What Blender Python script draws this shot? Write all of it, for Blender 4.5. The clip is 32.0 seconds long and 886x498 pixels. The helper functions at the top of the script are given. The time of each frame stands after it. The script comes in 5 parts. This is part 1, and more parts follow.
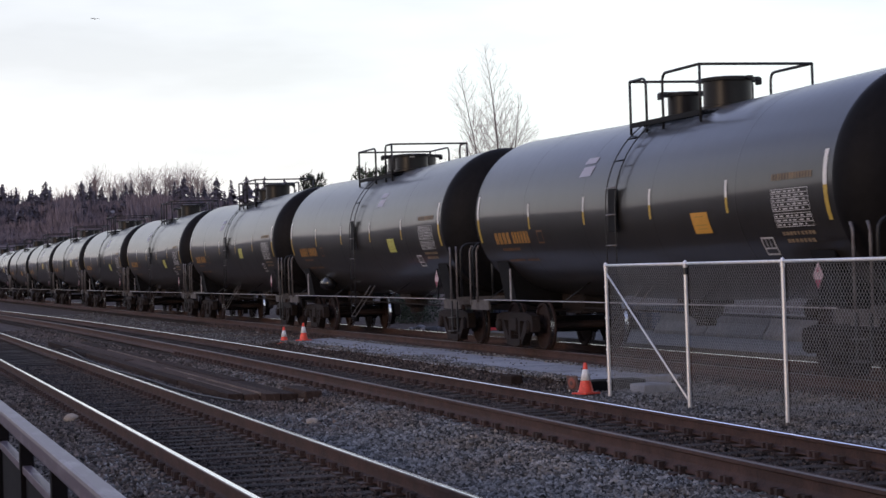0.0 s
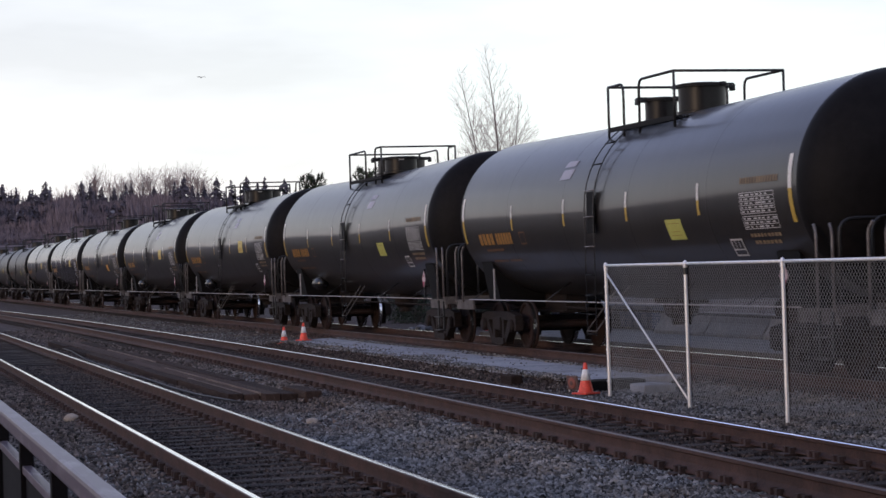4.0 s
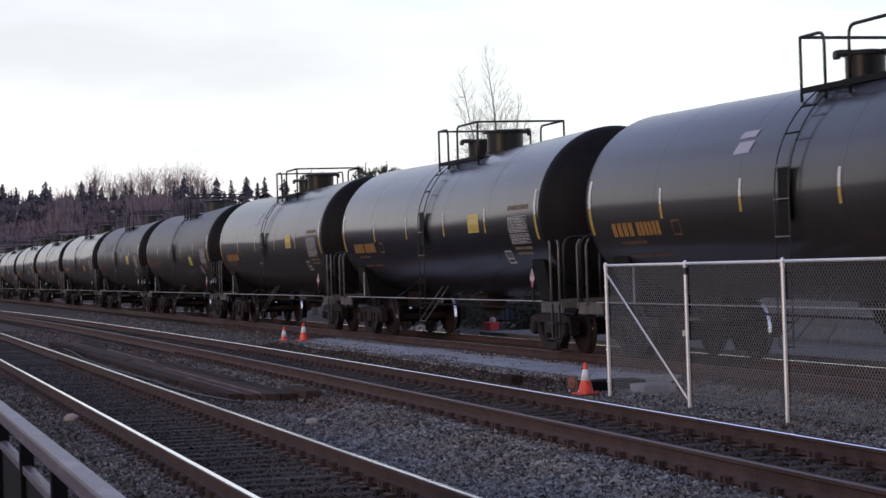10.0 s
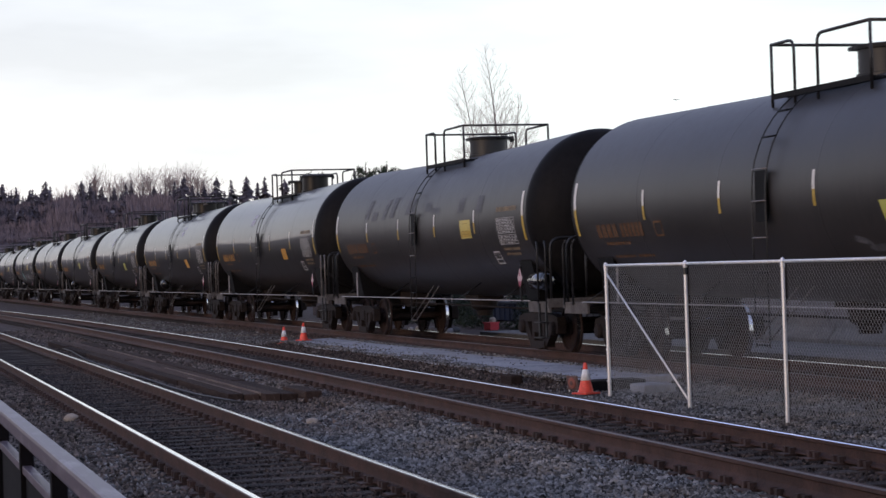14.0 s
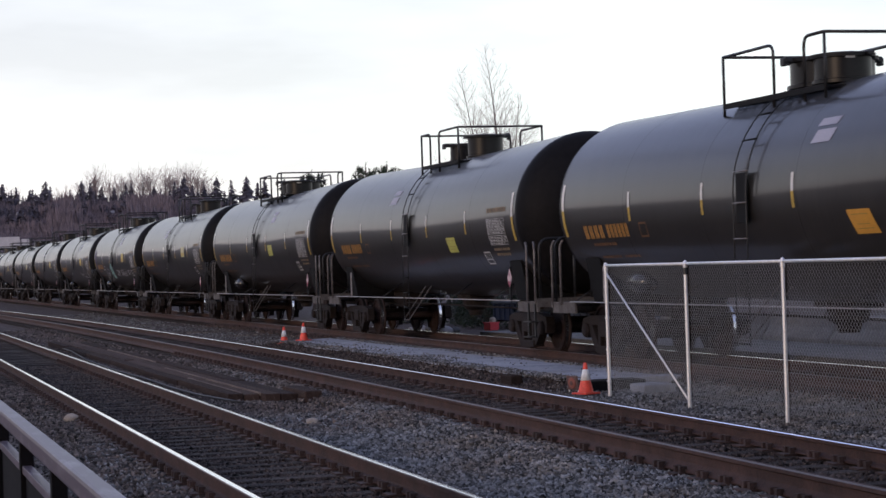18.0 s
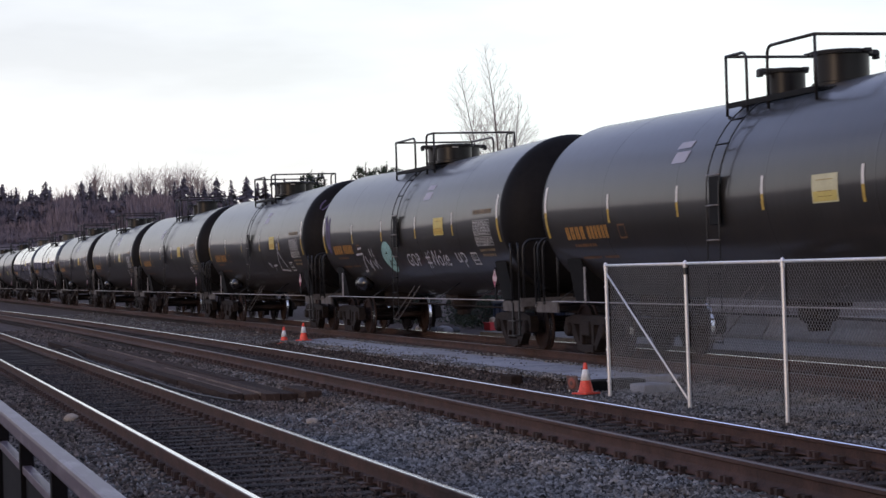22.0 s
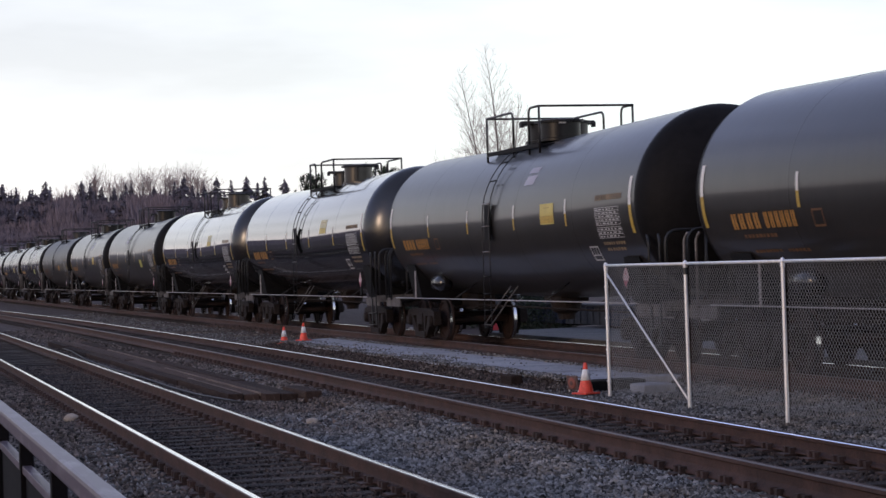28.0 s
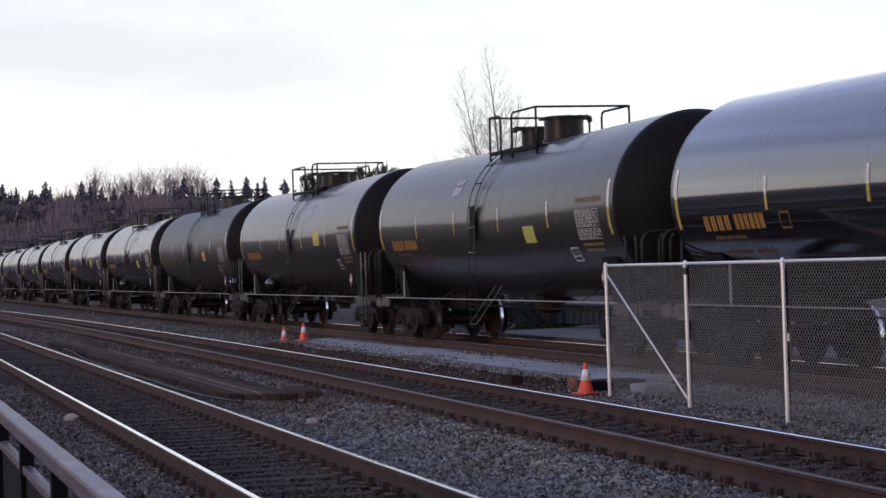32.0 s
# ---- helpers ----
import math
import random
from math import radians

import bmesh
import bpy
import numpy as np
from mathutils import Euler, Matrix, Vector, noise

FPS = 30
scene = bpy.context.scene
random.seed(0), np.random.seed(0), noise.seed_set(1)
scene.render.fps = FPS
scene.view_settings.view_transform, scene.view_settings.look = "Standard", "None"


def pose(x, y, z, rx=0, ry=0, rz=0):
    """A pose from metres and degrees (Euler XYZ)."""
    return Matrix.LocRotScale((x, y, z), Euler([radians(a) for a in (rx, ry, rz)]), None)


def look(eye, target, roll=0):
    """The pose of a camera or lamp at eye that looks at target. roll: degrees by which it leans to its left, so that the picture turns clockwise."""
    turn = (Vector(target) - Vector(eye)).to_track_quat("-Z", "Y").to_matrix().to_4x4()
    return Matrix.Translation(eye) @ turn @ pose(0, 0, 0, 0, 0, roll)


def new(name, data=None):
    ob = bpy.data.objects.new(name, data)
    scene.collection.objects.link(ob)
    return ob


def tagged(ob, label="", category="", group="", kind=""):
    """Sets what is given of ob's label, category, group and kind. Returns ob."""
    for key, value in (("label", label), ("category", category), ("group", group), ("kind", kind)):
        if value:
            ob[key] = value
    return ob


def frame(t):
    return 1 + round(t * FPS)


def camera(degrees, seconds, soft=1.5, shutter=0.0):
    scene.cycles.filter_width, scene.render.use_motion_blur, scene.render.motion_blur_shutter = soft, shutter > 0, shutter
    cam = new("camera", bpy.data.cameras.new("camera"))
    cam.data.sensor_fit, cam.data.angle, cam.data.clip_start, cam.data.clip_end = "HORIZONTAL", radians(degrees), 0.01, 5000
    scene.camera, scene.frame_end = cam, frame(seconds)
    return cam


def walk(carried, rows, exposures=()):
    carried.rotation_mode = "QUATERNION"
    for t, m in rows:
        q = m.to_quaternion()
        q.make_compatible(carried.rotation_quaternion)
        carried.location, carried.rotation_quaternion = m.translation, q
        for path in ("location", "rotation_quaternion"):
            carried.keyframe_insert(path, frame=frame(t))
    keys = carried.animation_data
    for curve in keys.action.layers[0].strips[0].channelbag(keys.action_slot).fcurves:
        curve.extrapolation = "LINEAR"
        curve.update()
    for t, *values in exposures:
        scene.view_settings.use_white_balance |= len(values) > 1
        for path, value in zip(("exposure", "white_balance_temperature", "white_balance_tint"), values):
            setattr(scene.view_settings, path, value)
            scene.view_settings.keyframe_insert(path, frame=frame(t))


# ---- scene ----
# Plan: x runs along the tracks (the train rolls towards +x), y away from the camera, z = 0 on the near rails.
EYE = (0.0, 0.0, 1.73)
AIM = (-0.96100, 0.27642, 0.00840)
cam = camera(24.326, 32.0, soft=1.5, shutter=0.1)
STAND = look(EYE, (EYE[0] + AIM[0] * 50, EYE[1] + AIM[1] * 50, EYE[2] + AIM[2] * 50), -1.805)
walk(cam, [(0.0, STAND), (32.0, STAND)], exposures=((0.0, 0.0, 6600, 21), (28.0, 0.0, 6600, 21), (29.2, -0.12, 6600, 21), (31.0, -0.12, 6600, 21), (32.0, 0.0, 6600, 21)))

SPEED, PITCH, CAR0 = 13.331, 18.094, -122.05   # m/s, car spacing, place of car 0 at the start
TRAIN_Y, TRAIN_Z = 13.533, 0.063
GROUND_Z = -0.225

# ---- world, sun, exposure ----
SUN_EL, SUN_AZ = 12.0, -60.0    # behind the camera, low
scene.view_settings.exposure = 0.0


def make_world():
    w = bpy.data.worlds.new("sky")
    w.use_nodes = True
    n, l = w.node_tree.nodes, w.node_tree.links
    n.clear()
    out, bg = n.new("ShaderNodeOutputWorld"), n.new("ShaderNodeBackground")
    sky = n.new("ShaderNodeTexSky")
    sky.sky_type, sky.sun_disc = "NISHITA", False
    sky.sun_elevation, sky.sun_rotation = radians(SUN_EL), radians(90 - SUN_AZ)
    sky.air_density, sky.dust_density, sky.ozone_density = 1.0, 2.0, 1.0
    tc, sep = n.new("ShaderNodeTexCoord"), n.new("ShaderNodeSeparateXYZ")
    l.new(tc.outputs["Generated"], sep.inputs[0])
    # thin high cloud: white, a touch warm near the horizon and bluer overhead
    ramp = n.new("ShaderNodeValToRGB")
    e = ramp.color_ramp.elements
    e[0].position, e[0].color = 0.0, (11.3, 11.2, 10.4, 1)
    e[1].position, e[1].color = 0.9, (2.4, 3.0, 4.6, 1)
    e2 = ramp.color_ramp.elements.new(0.14)
    e2.color = (8.5, 9.8, 9.8, 1)
    e4 = ramp.color_ramp.elements.new(0.06)
    e4.color = (9.8, 11.15, 10.7, 1)
    e3 = ramp.color_ramp.elements.new(0.38)
    e3.color = (5.0, 6.3, 9.7, 1)
    l.new(sep.outputs["Z"], ramp.inputs[0])
    mp = n.new("ShaderNodeMapping")
    mp.inputs["Scale"].default_value = (2.0, 2.0, 9.0)
    l.new(tc.outputs["Generated"], mp.inputs[0])
    nz = n.new("ShaderNodeTexNoise")
    nz.inputs["Scale"].default_value, nz.inputs["Detail"].default_value, nz.inputs["Roughness"].default_value = 1.7, 5, 0.55
    l.new(mp.outputs[0], nz.inputs["Vector"])
    cr = n.new("ShaderNodeMapRange")
    cr.inputs["From Min"].default_value, cr.inputs["From Max"].default_value = 0.35, 0.65
    cr.inputs["To Min"].default_value, cr.inputs["To Max"].default_value = 0.86, 1.1
    l.new(nz.outputs[0], cr.inputs[0])
    cl = n.new("ShaderNodeVectorMath")
    cl.operation = "SCALE"
    l.new(ramp.outputs[0], cl.inputs[0])
    l.new(cr.outputs[0], cl.inputs["Scale"])
    # the sky on the side of the setting sun is pinker low down and bluer above
    dt, wf, warm = n.new("ShaderNodeVectorMath"), n.new("ShaderNodeMapRange"), n.new("ShaderNodeMix")
    dt.operation = "DOT_PRODUCT"
    dt.inputs[1].default_value = (-0.2, -0.98, 0.0)
    l.new(tc.outputs["Generated"], dt.inputs[0])
    wf.inputs["From Min"].default_value, wf.inputs["From Max"].default_value = -0.2, 0.5
    l.new(dt.outputs["Value"], wf.inputs[0])
    warm.data_type, warm.blend_type = "RGBA", "MULTIPLY"
    tone, up = n.new("ShaderNodeMix"), n.new("ShaderNodeMapRange")
    tone.data_type = "RGBA"
    tone.inputs[6].default_value, tone.inputs[7].default_value = (1.0, 0.915, 0.955, 1), (0.92, 0.965, 0.99, 1)
    up.inputs["From Min"].default_value, up.inputs["From Max"].default_value = 0.05, 0.5
    l.new(sep.outputs["Z"], up.inputs[0])
    l.new(up.outputs[0], tone.inputs[0])
    l.new(tone.outputs[2], warm.inputs[7])
    l.new(wf.outputs[0], warm.inputs[0])
    l.new(cl.outputs[0], warm.inputs[6])
    mix = n.new("ShaderNodeMix")
    mix.data_type = "RGBA"
    mix.inputs[0].default_value = 0.82
    l.new(sky.outputs[0], mix.inputs[6])
    l.new(warm.outputs[2], mix.inputs[7])
    l.new(mix.outputs[2], bg.inputs[0])
    bg.inputs[1].default_value = 0.12
    l.new(bg.outputs[0], out.inputs[0])
    scene.world = w


make_world()
sun = new("sun", bpy.data.lights.new("sun", "SUN"))
sun.data.energy, sun.data.angle, sun.data.color = 0.66, radians(11), (1.0, 0.78, 0.54)
SD = Vector((math.cos(radians(SUN_EL)) * math.cos(radians(SUN_AZ)), math.cos(radians(SUN_EL)) * math.sin(radians(SUN_AZ)), math.sin(radians(SUN_EL))))
sun.matrix_basis = look(SD * 50, (0, 0, 0))


# ---- materials ----
def mat(name, base, rough=0.6, metal=0.0, var=0.25, scale=6.0, bump=0.0, bscale=60.0, tint=None, spec=0.5, coat=0.0, island=0.0, obj=0.0, stretch=(1, 1, 1), rvar=0.1, sharp=(0.35, 0.65), coatr=0.06, ior=1.5):
    """Principled material: base colour varied towards tint by noise at two scales, roughness wear and bump."""
    m = bpy.data.materials.new(name)
    m.use_nodes = True
    n, l = m.node_tree.nodes, m.node_tree.links
    b = n["Principled BSDF"]
    b.inputs["Metallic"].default_value, b.inputs["IOR"].default_value = metal, ior
    b.inputs["Specular IOR Level"].default_value = spec
    b.inputs["Coat Weight"].default_value, b.inputs["Coat Roughness"].default_value = coat, coatr
    tc, mp = n.new("ShaderNodeTexCoord"), n.new("ShaderNodeMapping")
    mp.inputs["Scale"].default_value = stretch
    l.new(tc.outputs["Object"], mp.inputs[0])
    n1, n2 = n.new("ShaderNodeTexNoise"), n.new("ShaderNodeTexNoise")
    for q, s, d in ((n1, scale, 6), (n2, scale * 9, 4)):
        q.inputs["Scale"].default_value, q.inputs["Detail"].default_value, q.inputs["Roughness"].default_value = s, d, 0.6
        l.new(mp.outputs[0], q.inputs["Vector"])
    r = n.new("ShaderNodeMapRange")
    r.inputs["From Min"].default_value, r.inputs["From Max"].default_value = sharp
    l.new(n1.outputs[0], r.inputs[0])
    mx = n.new("ShaderNodeMix")
    mx.data_type = "RGBA"
    mx.inputs[6].default_value = (*base, 1)
    tint = tint or tuple(c * (1 - var) for c in base)
    mx.inputs[7].default_value = (*tint, 1)
    l.new(r.outputs[0], mx.inputs[0])
    hs = n.new("ShaderNodeHueSaturation")
    v = n.new("ShaderNodeMapRange")
    v.inputs["From Min"].default_value, v.inputs["From Max"].default_value = 0.3, 0.7
    v.inputs["To Min"].default_value, v.inputs["To Max"].default_value = 1 - var, 1 + var
    l.new(n2.outputs[0], v.inputs[0])
    val = v.outputs[0]
    for amount, node, sock in ((island, "ShaderNodeNewGeometry", "Random Per Island"), (obj, "ShaderNodeObjectInfo", "Random")):
        if amount:
            g, k, mu = n.new(node), n.new("ShaderNodeMapRange"), n.new("ShaderNodeMath")
            k.inputs["To Min"].default_value, k.inputs["To Max"].default_value = 1 - amount, 1 + amount
            mu.operation = "MULTIPLY"
            l.new(g.outputs[sock], k.inputs[0])
            l.new(val, mu.inputs[0])
            l.new(k.outputs[0], mu.inputs[1])
            val = mu.outputs[0]
    l.new(val, hs.inputs["Value"])
    l.new(mx.outputs[2], hs.inputs["Color"])
    l.new(hs.outputs[0], b.inputs["Base Color"])
    rr = n.new("ShaderNodeMapRange")
    rr.inputs["To Min"].default_value, rr.inputs["To Max"].default_value = max(rough - rvar, 0.02), min(rough + rvar, 1)
    l.new(n2.outputs[0] if not rvar > 0.1 else n1.outputs[0], rr.inputs[0])
    l.new(rr.outputs[0], b.inputs["Roughness"])
    if bump:
        bn, bm_ = n.new("ShaderNodeTexNoise"), n.new("ShaderNodeBump")
        bn.inputs["Scale"].default_value, bn.inputs["Detail"].default_value = bscale, 4
        bm_.inputs["Strength"].default_value, bm_.inputs["Distance"].default_value = bump, 0.02
        l.new(mp.outputs[0], bn.inputs["Vector"])
        l.new(bn.outputs[0], bm_.inputs["Height"])
        l.new(bm_.outputs[0], b.inputs["Normal"])
    return m


M = dict(
    ballast=mat("ballast_ground", (0.088, 0.068, 0.061), 0.95, var=0.5, scale=3, bump=1.0, bscale=30, tint=(0.0497, 0.0336, 0.0316), spec=0.2),
    stone=mat("ballast_stone", (0.138, 0.139, 0.142), 0.85, var=0.6, scale=0.5, tint=(0.140, 0.116, 0.096), island=1.0, bump=0.2, bscale=90, sharp=(0.45, 0.62)),
    rustbed=mat("grimy_ballast_stone", (0.084, 0.058, 0.049), 0.9, var=0.35, scale=1.2, tint=(0.056, 0.034, 0.028), island=0.9),
    tie=mat("creosoted_timber", (0.056, 0.045, 0.040), 0.85, var=0.4, scale=2.5, stretch=(6, 0.6, 6), bump=0.6, bscale=30, obj=0.4, spec=0.2),
    rail_side=mat("rusty_rail_steel", (0.072, 0.038, 0.031), 0.8, var=0.3, scale=3, bump=0.3, bscale=60, tint=(0.044, 0.024, 0.020), spec=0.3),
    rail_top=mat("polished_rail_head", (0.92, 0.92, 0.98), 0.12, metal=1.0, var=0.06, scale=2, stretch=(0.4, 14, 6), rvar=0.03),
    rail_dull=mat("dull_rail_head", (0.15, 0.12, 0.11), 0.5, metal=0.7, var=0.25, scale=2, stretch=(0.4, 14, 6)),
    plate=mat("rusty_fastening", (0.0621, 0.0348, 0.0292), 0.85, var=0.4, scale=8, obj=0.3),
    # weathered wood, its base lightened to stand for lit plank tops
    timber=mat("lit_weathered_crossing_timber", (0.078, 0.050, 0.040), 0.9, var=0.4, scale=2.2, stretch=(0.22, 7, 5), bump=0.5, bscale=25, tint=(0.14, 0.10, 0.082), obj=0.3, spec=0.15, sharp=(0.56, 0.70)),
    timber_dark=mat("dark_crossing_timber", (0.030, 0.020, 0.017), 0.9, var=0.4, scale=2.2, stretch=(0.22, 7, 5), bump=0.5, bscale=25, tint=(0.05, 0.034, 0.028), obj=0.3, spec=0.1),
    edge_strip=mat("pale_plank_edge", (0.20, 0.15, 0.12), 0.9, var=0.4, scale=3, stretch=(0.5, 8, 8), tint=(0.09, 0.06, 0.05)),
    barrier=mat("pale_weathered_concrete", (0.26, 0.24, 0.22), 0.9, var=0.25, scale=0.9, bump=0.3, bscale=30, tint=(0.17, 0.16, 0.155), obj=0.15),
    concrete=mat("pale_concrete", (0.36, 0.375, 0.42), 0.9, var=0.2, scale=1.1, bump=0.4, bscale=40, tint=(0.25, 0.26, 0.30), obj=0.14),
    galv=mat("galvanised_steel", (0.80, 0.80, 0.81), 0.38, metal=0.4, var=0.15, scale=4, stretch=(5, 5, 1)),
    wire=mat("galvanised_wire", (0.24, 0.24, 0.24), 0.5, metal=0.3, var=0.15, scale=4),
    blackcap=mat("black_plastic", (0.02, 0.02, 0.022), 0.5, var=0.2),
    orange=mat("orange_cone_plastic", (0.85, 0.085, 0.045), 0.5, var=0.15, scale=7, tint=(0.66, 0.06, 0.035)),
    white=mat("white_reflective_sleeve", (0.78, 0.78, 0.78), 0.5, var=0.12, scale=9),
    rubber=mat("black_rubber", (0.016, 0.015, 0.015), 0.95, var=0.3, spec=0.1),
    railing=mat("grey_painted_railing", (0.104, 0.078, 0.100), 0.42, metal=0.2, var=0.35, scale=3.2, stretch=(1, 4, 4), spec=0.4, tint=(0.19, 0.16, 0.19), sharp=(0.5, 0.68)),
    railing_dark=mat("dark_painted_railing", (0.010, 0.009, 0.011), 0.7, var=0.3, scale=3, spec=0.08),
    tank_satin=mat("satin_black_tank_paint", (0.0182, 0.0157, 0.0142), 0.42, var=0.25, scale=0.6, rvar=0.05, spec=0.20, coat=0.51, coatr=0.13, stretch=(1.2, 1, 0.35), tint=(0.0246, 0.0213, 0.0190), bump=0.2, bscale=0.9),
    tank_gloss=mat("new_gloss_black_tank_paint", (0.003, 0.003, 0.0032), 0.10, var=0.2, scale=0.5, rvar=0.02, spec=1.0, coat=0.6, coatr=0.07, ior=1.7, bump=0.12, bscale=0.9),
    tank_semi=mat("glossy_black_tank_paint", (0.012, 0.0115, 0.0125), 0.22, var=0.15, scale=0.6, rvar=0.02, spec=0.7, stretch=(1.2, 1, 0.45), bump=0.25, bscale=0.9),
    tank_matt=mat("dull_dusty_black_tank_paint", (0.022, 0.0190, 0.0180), 0.42, var=0.3, scale=0.8, rvar=0.08, spec=0.4, stretch=(1.2, 1, 0.3), tint=(0.030, 0.026, 0.025)),
    # darker than the shells: the dim surroundings heads mirror are put into the paint
    head=mat("shade_darkened_tank_head", (0.0085, 0.0076, 0.0080), 0.6, var=0.3, scale=0.9, rvar=0.08, spec=0.1),
    iron=mat("black_painted_ironwork", (0.012, 0.0115, 0.012), 0.5, var=0.3, scale=5),
    grime=mat("grimy_cast_steel", (0.014, 0.011, 0.0105), 0.8, var=0.4, scale=4, tint=(0.022, 0.015, 0.013), bump=0.3, bscale=30, spec=0.2),
    wheel=mat("rust_brown_wheel", (0.030, 0.015, 0.012), 0.75, var=0.4, scale=3, tint=(0.016, 0.010, 0.009), spec=0.25),
    tread=mat("bright_worn_wheel_tread", (0.85, 0.84, 0.83), 0.2, metal=1.0, var=0.1),
    # worn grab irons; also the painted highlights on the middle ladder rungs
    pale_pipe=mat("pale_worn_handrail_and_rung_glint", (0.20, 0.185, 0.18), 0.5, metal=0.2, var=0.25, scale=6, tint=(0.11, 0.092, 0.088)),
    bronze=mat("bronze_brown_varnish", (0.014, 0.0090, 0.0070), 0.22, var=0.3, scale=3, spec=0.5),
    brass=mat("brown_black_varnished_housing", (0.0085, 0.0066, 0.0060), 0.36, var=0.3, scale=3, spec=0.25),
    stripe_w=mat("white_reflective_tape", (0.72, 0.70, 0.66), 0.5, var=0.12, scale=9),
    stripe_y=mat("yellow_reflective_tape", (0.50, 0.33, 0.05), 0.5, var=0.2, scale=9),
    yellow=mat("yellow_placard_paint", (0.56, 0.45, 0.12), 0.5, var=0.12, scale=5),
    lime=mat("yellow_green_placard_paint", (0.45, 0.44, 0.10), 0.5, var=0.15, scale=5),
    amber=mat("orange_placard_paint", (0.60, 0.29, 0.04), 0.5, var=0.12, scale=5),
    cream=mat("faded_pale_yellow_placard", (0.55, 0.52, 0.32), 0.5, var=0.12, scale=5),
    placard_ink=mat("faded_placard_ink", (0.36, 0.25, 0.06), 0.6, var=0.3, scale=9),
    marking=mat("orange_stencil_paint", (0.42, 0.20, 0.04), 0.6, var=0.4, scale=6),
    marking_dim=mat("faded_orange_stencil_paint", (0.16, 0.075, 0.03), 0.6, var=0.4, scale=6),
    tan=mat("faded_tan_stencil_paint", (0.24, 0.17, 0.10), 0.6, var=0.35, scale=6),
    stencil=mat("white_stencil_paint", (0.50, 0.49, 0.48), 0.6, var=0.2, scale=6),
    patch=mat("pale_lavender_paint_patch", (0.36, 0.35, 0.41), 0.5, var=0.12, scale=3),
    spray=mat("white_spray_paint", (0.42, 0.42, 0.45), 0.7, var=0.3, scale=5),
    spray_mint=mat("mint_spray_paint", (0.22, 0.40, 0.38), 0.7, var=0.3, scale=3),
    spray_purple=mat("purple_spray_paint", (0.085, 0.062, 0.135), 0.7, var=0.4, scale=3),
    smear=mat("washed_pale_paint", (0.075, 0.072, 0.08), 0.6, var=0.4, scale=4),
    pink=mat("pale_pink_placard", (0.55, 0.40, 0.42), 0.5, var=0.15),
    placard_red=mat("faded_red_ink", (0.34, 0.05, 0.10), 0.5, var=0.2),
    red=mat("red_plastic", (0.55, 0.04, 0.05), 0.5, var=0.15),
    blue=mat("dull_blue_painted_steel", (0.035, 0.047, 0.085), 0.6, var=0.25, scale=2),
    asphalt=mat("worn_asphalt", (0.105, 0.102, 0.104), 0.9, var=0.35, scale=1.5, bump=0.4, bscale=50),
    wall=mat("grey_concrete_wall", (0.10, 0.10, 0.105), 0.9, var=0.2, scale=0.8),
    bark=mat("grey_brown_bark", (0.125, 0.098, 0.092), 0.9, var=0.3, scale=5),
    twig=mat("pale_brown_twigs", (0.23, 0.188, 0.174), 0.9, var=0.25, scale=5),
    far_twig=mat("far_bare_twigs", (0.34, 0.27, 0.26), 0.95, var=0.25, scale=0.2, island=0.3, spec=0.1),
    # distance haze is mixed into this needle colour: paler and purplish
    needle=mat("hazed_conifer_needles", (0.120, 0.108, 0.130), 0.9, var=0.3, scale=0.5, island=0.35, spec=0.1),
    pine=mat("pine_needles", (0.035, 0.06, 0.03), 0.85, var=0.3, scale=1, island=0.4),
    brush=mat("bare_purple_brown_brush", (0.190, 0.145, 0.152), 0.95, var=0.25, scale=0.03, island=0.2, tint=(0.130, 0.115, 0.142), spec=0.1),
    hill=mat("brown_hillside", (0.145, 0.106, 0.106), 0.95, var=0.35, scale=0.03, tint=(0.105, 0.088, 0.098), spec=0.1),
    leaf=mat("dark_bush_leaves", (0.03, 0.045, 0.025), 0.8, var=0.3, scale=2, island=0.5),
    house=mat("pale_house_siding", (0.24, 0.23, 0.24), 0.8, var=0.1),
    roof=mat("pale_roof_shingle", (0.30, 0.29, 0.31), 0.9, var=0.15),
    glass=mat("dark_window_glass", (0.02, 0.022, 0.03), 0.1, var=0.1),
    pale_stone=mat("pale_yellowish_stone", (0.38, 0.32, 0.26), 0.85, var=0.2, scale=8, bump=0.4),
    cable=mat("dark_grey_hose", (0.034, 0.031, 0.030), 0.6, var=0.3),
    faded=mat("faded_orange_plastic", (0.30, 0.10, 0.075), 0.6, var=0.2, scale=9),
    faded_dark=mat("faded_brown_board", (0.13, 0.075, 0.068), 0.7, var=0.2, scale=9),
    dust=mat("pale_dusty_steel", (0.115, 0.105, 0.100), 0.8, var=0.35, scale=4, tint=(0.06, 0.05, 0.046)),
    ladder=mat("black_ladder_paint", (0.008, 0.0075, 0.008), 0.65, var=0.3, scale=5, spec=0.12),
    thin_pipe=mat("pale_thin_handrail", (0.46, 0.44, 0.44), 0.4, metal=0.2, var=0.25, scale=6, tint=(0.30, 0.27, 0.27)),
    fouled=mat("dirt_fouled_ballast", (0.128, 0.110, 0.100), 0.9, var=0.4, scale=0.8, tint=(0.074, 0.054, 0.046), island=0.95),
    crib=mat("dirt_packed_ballast", (0.078, 0.062, 0.055), 0.95, var=0.4, scale=1.0, tint=(0.044, 0.032, 0.028), island=0.95, spec=0.2),
    trailer=mat("dusty_white_trailer_panel", (0.50, 0.47, 0.48), 0.6, var=0.15, scale=0.8),
    gull=mat("grey_gull_feathers", (0.3, 0.3, 0.31), 0.8, var=0.2),
)


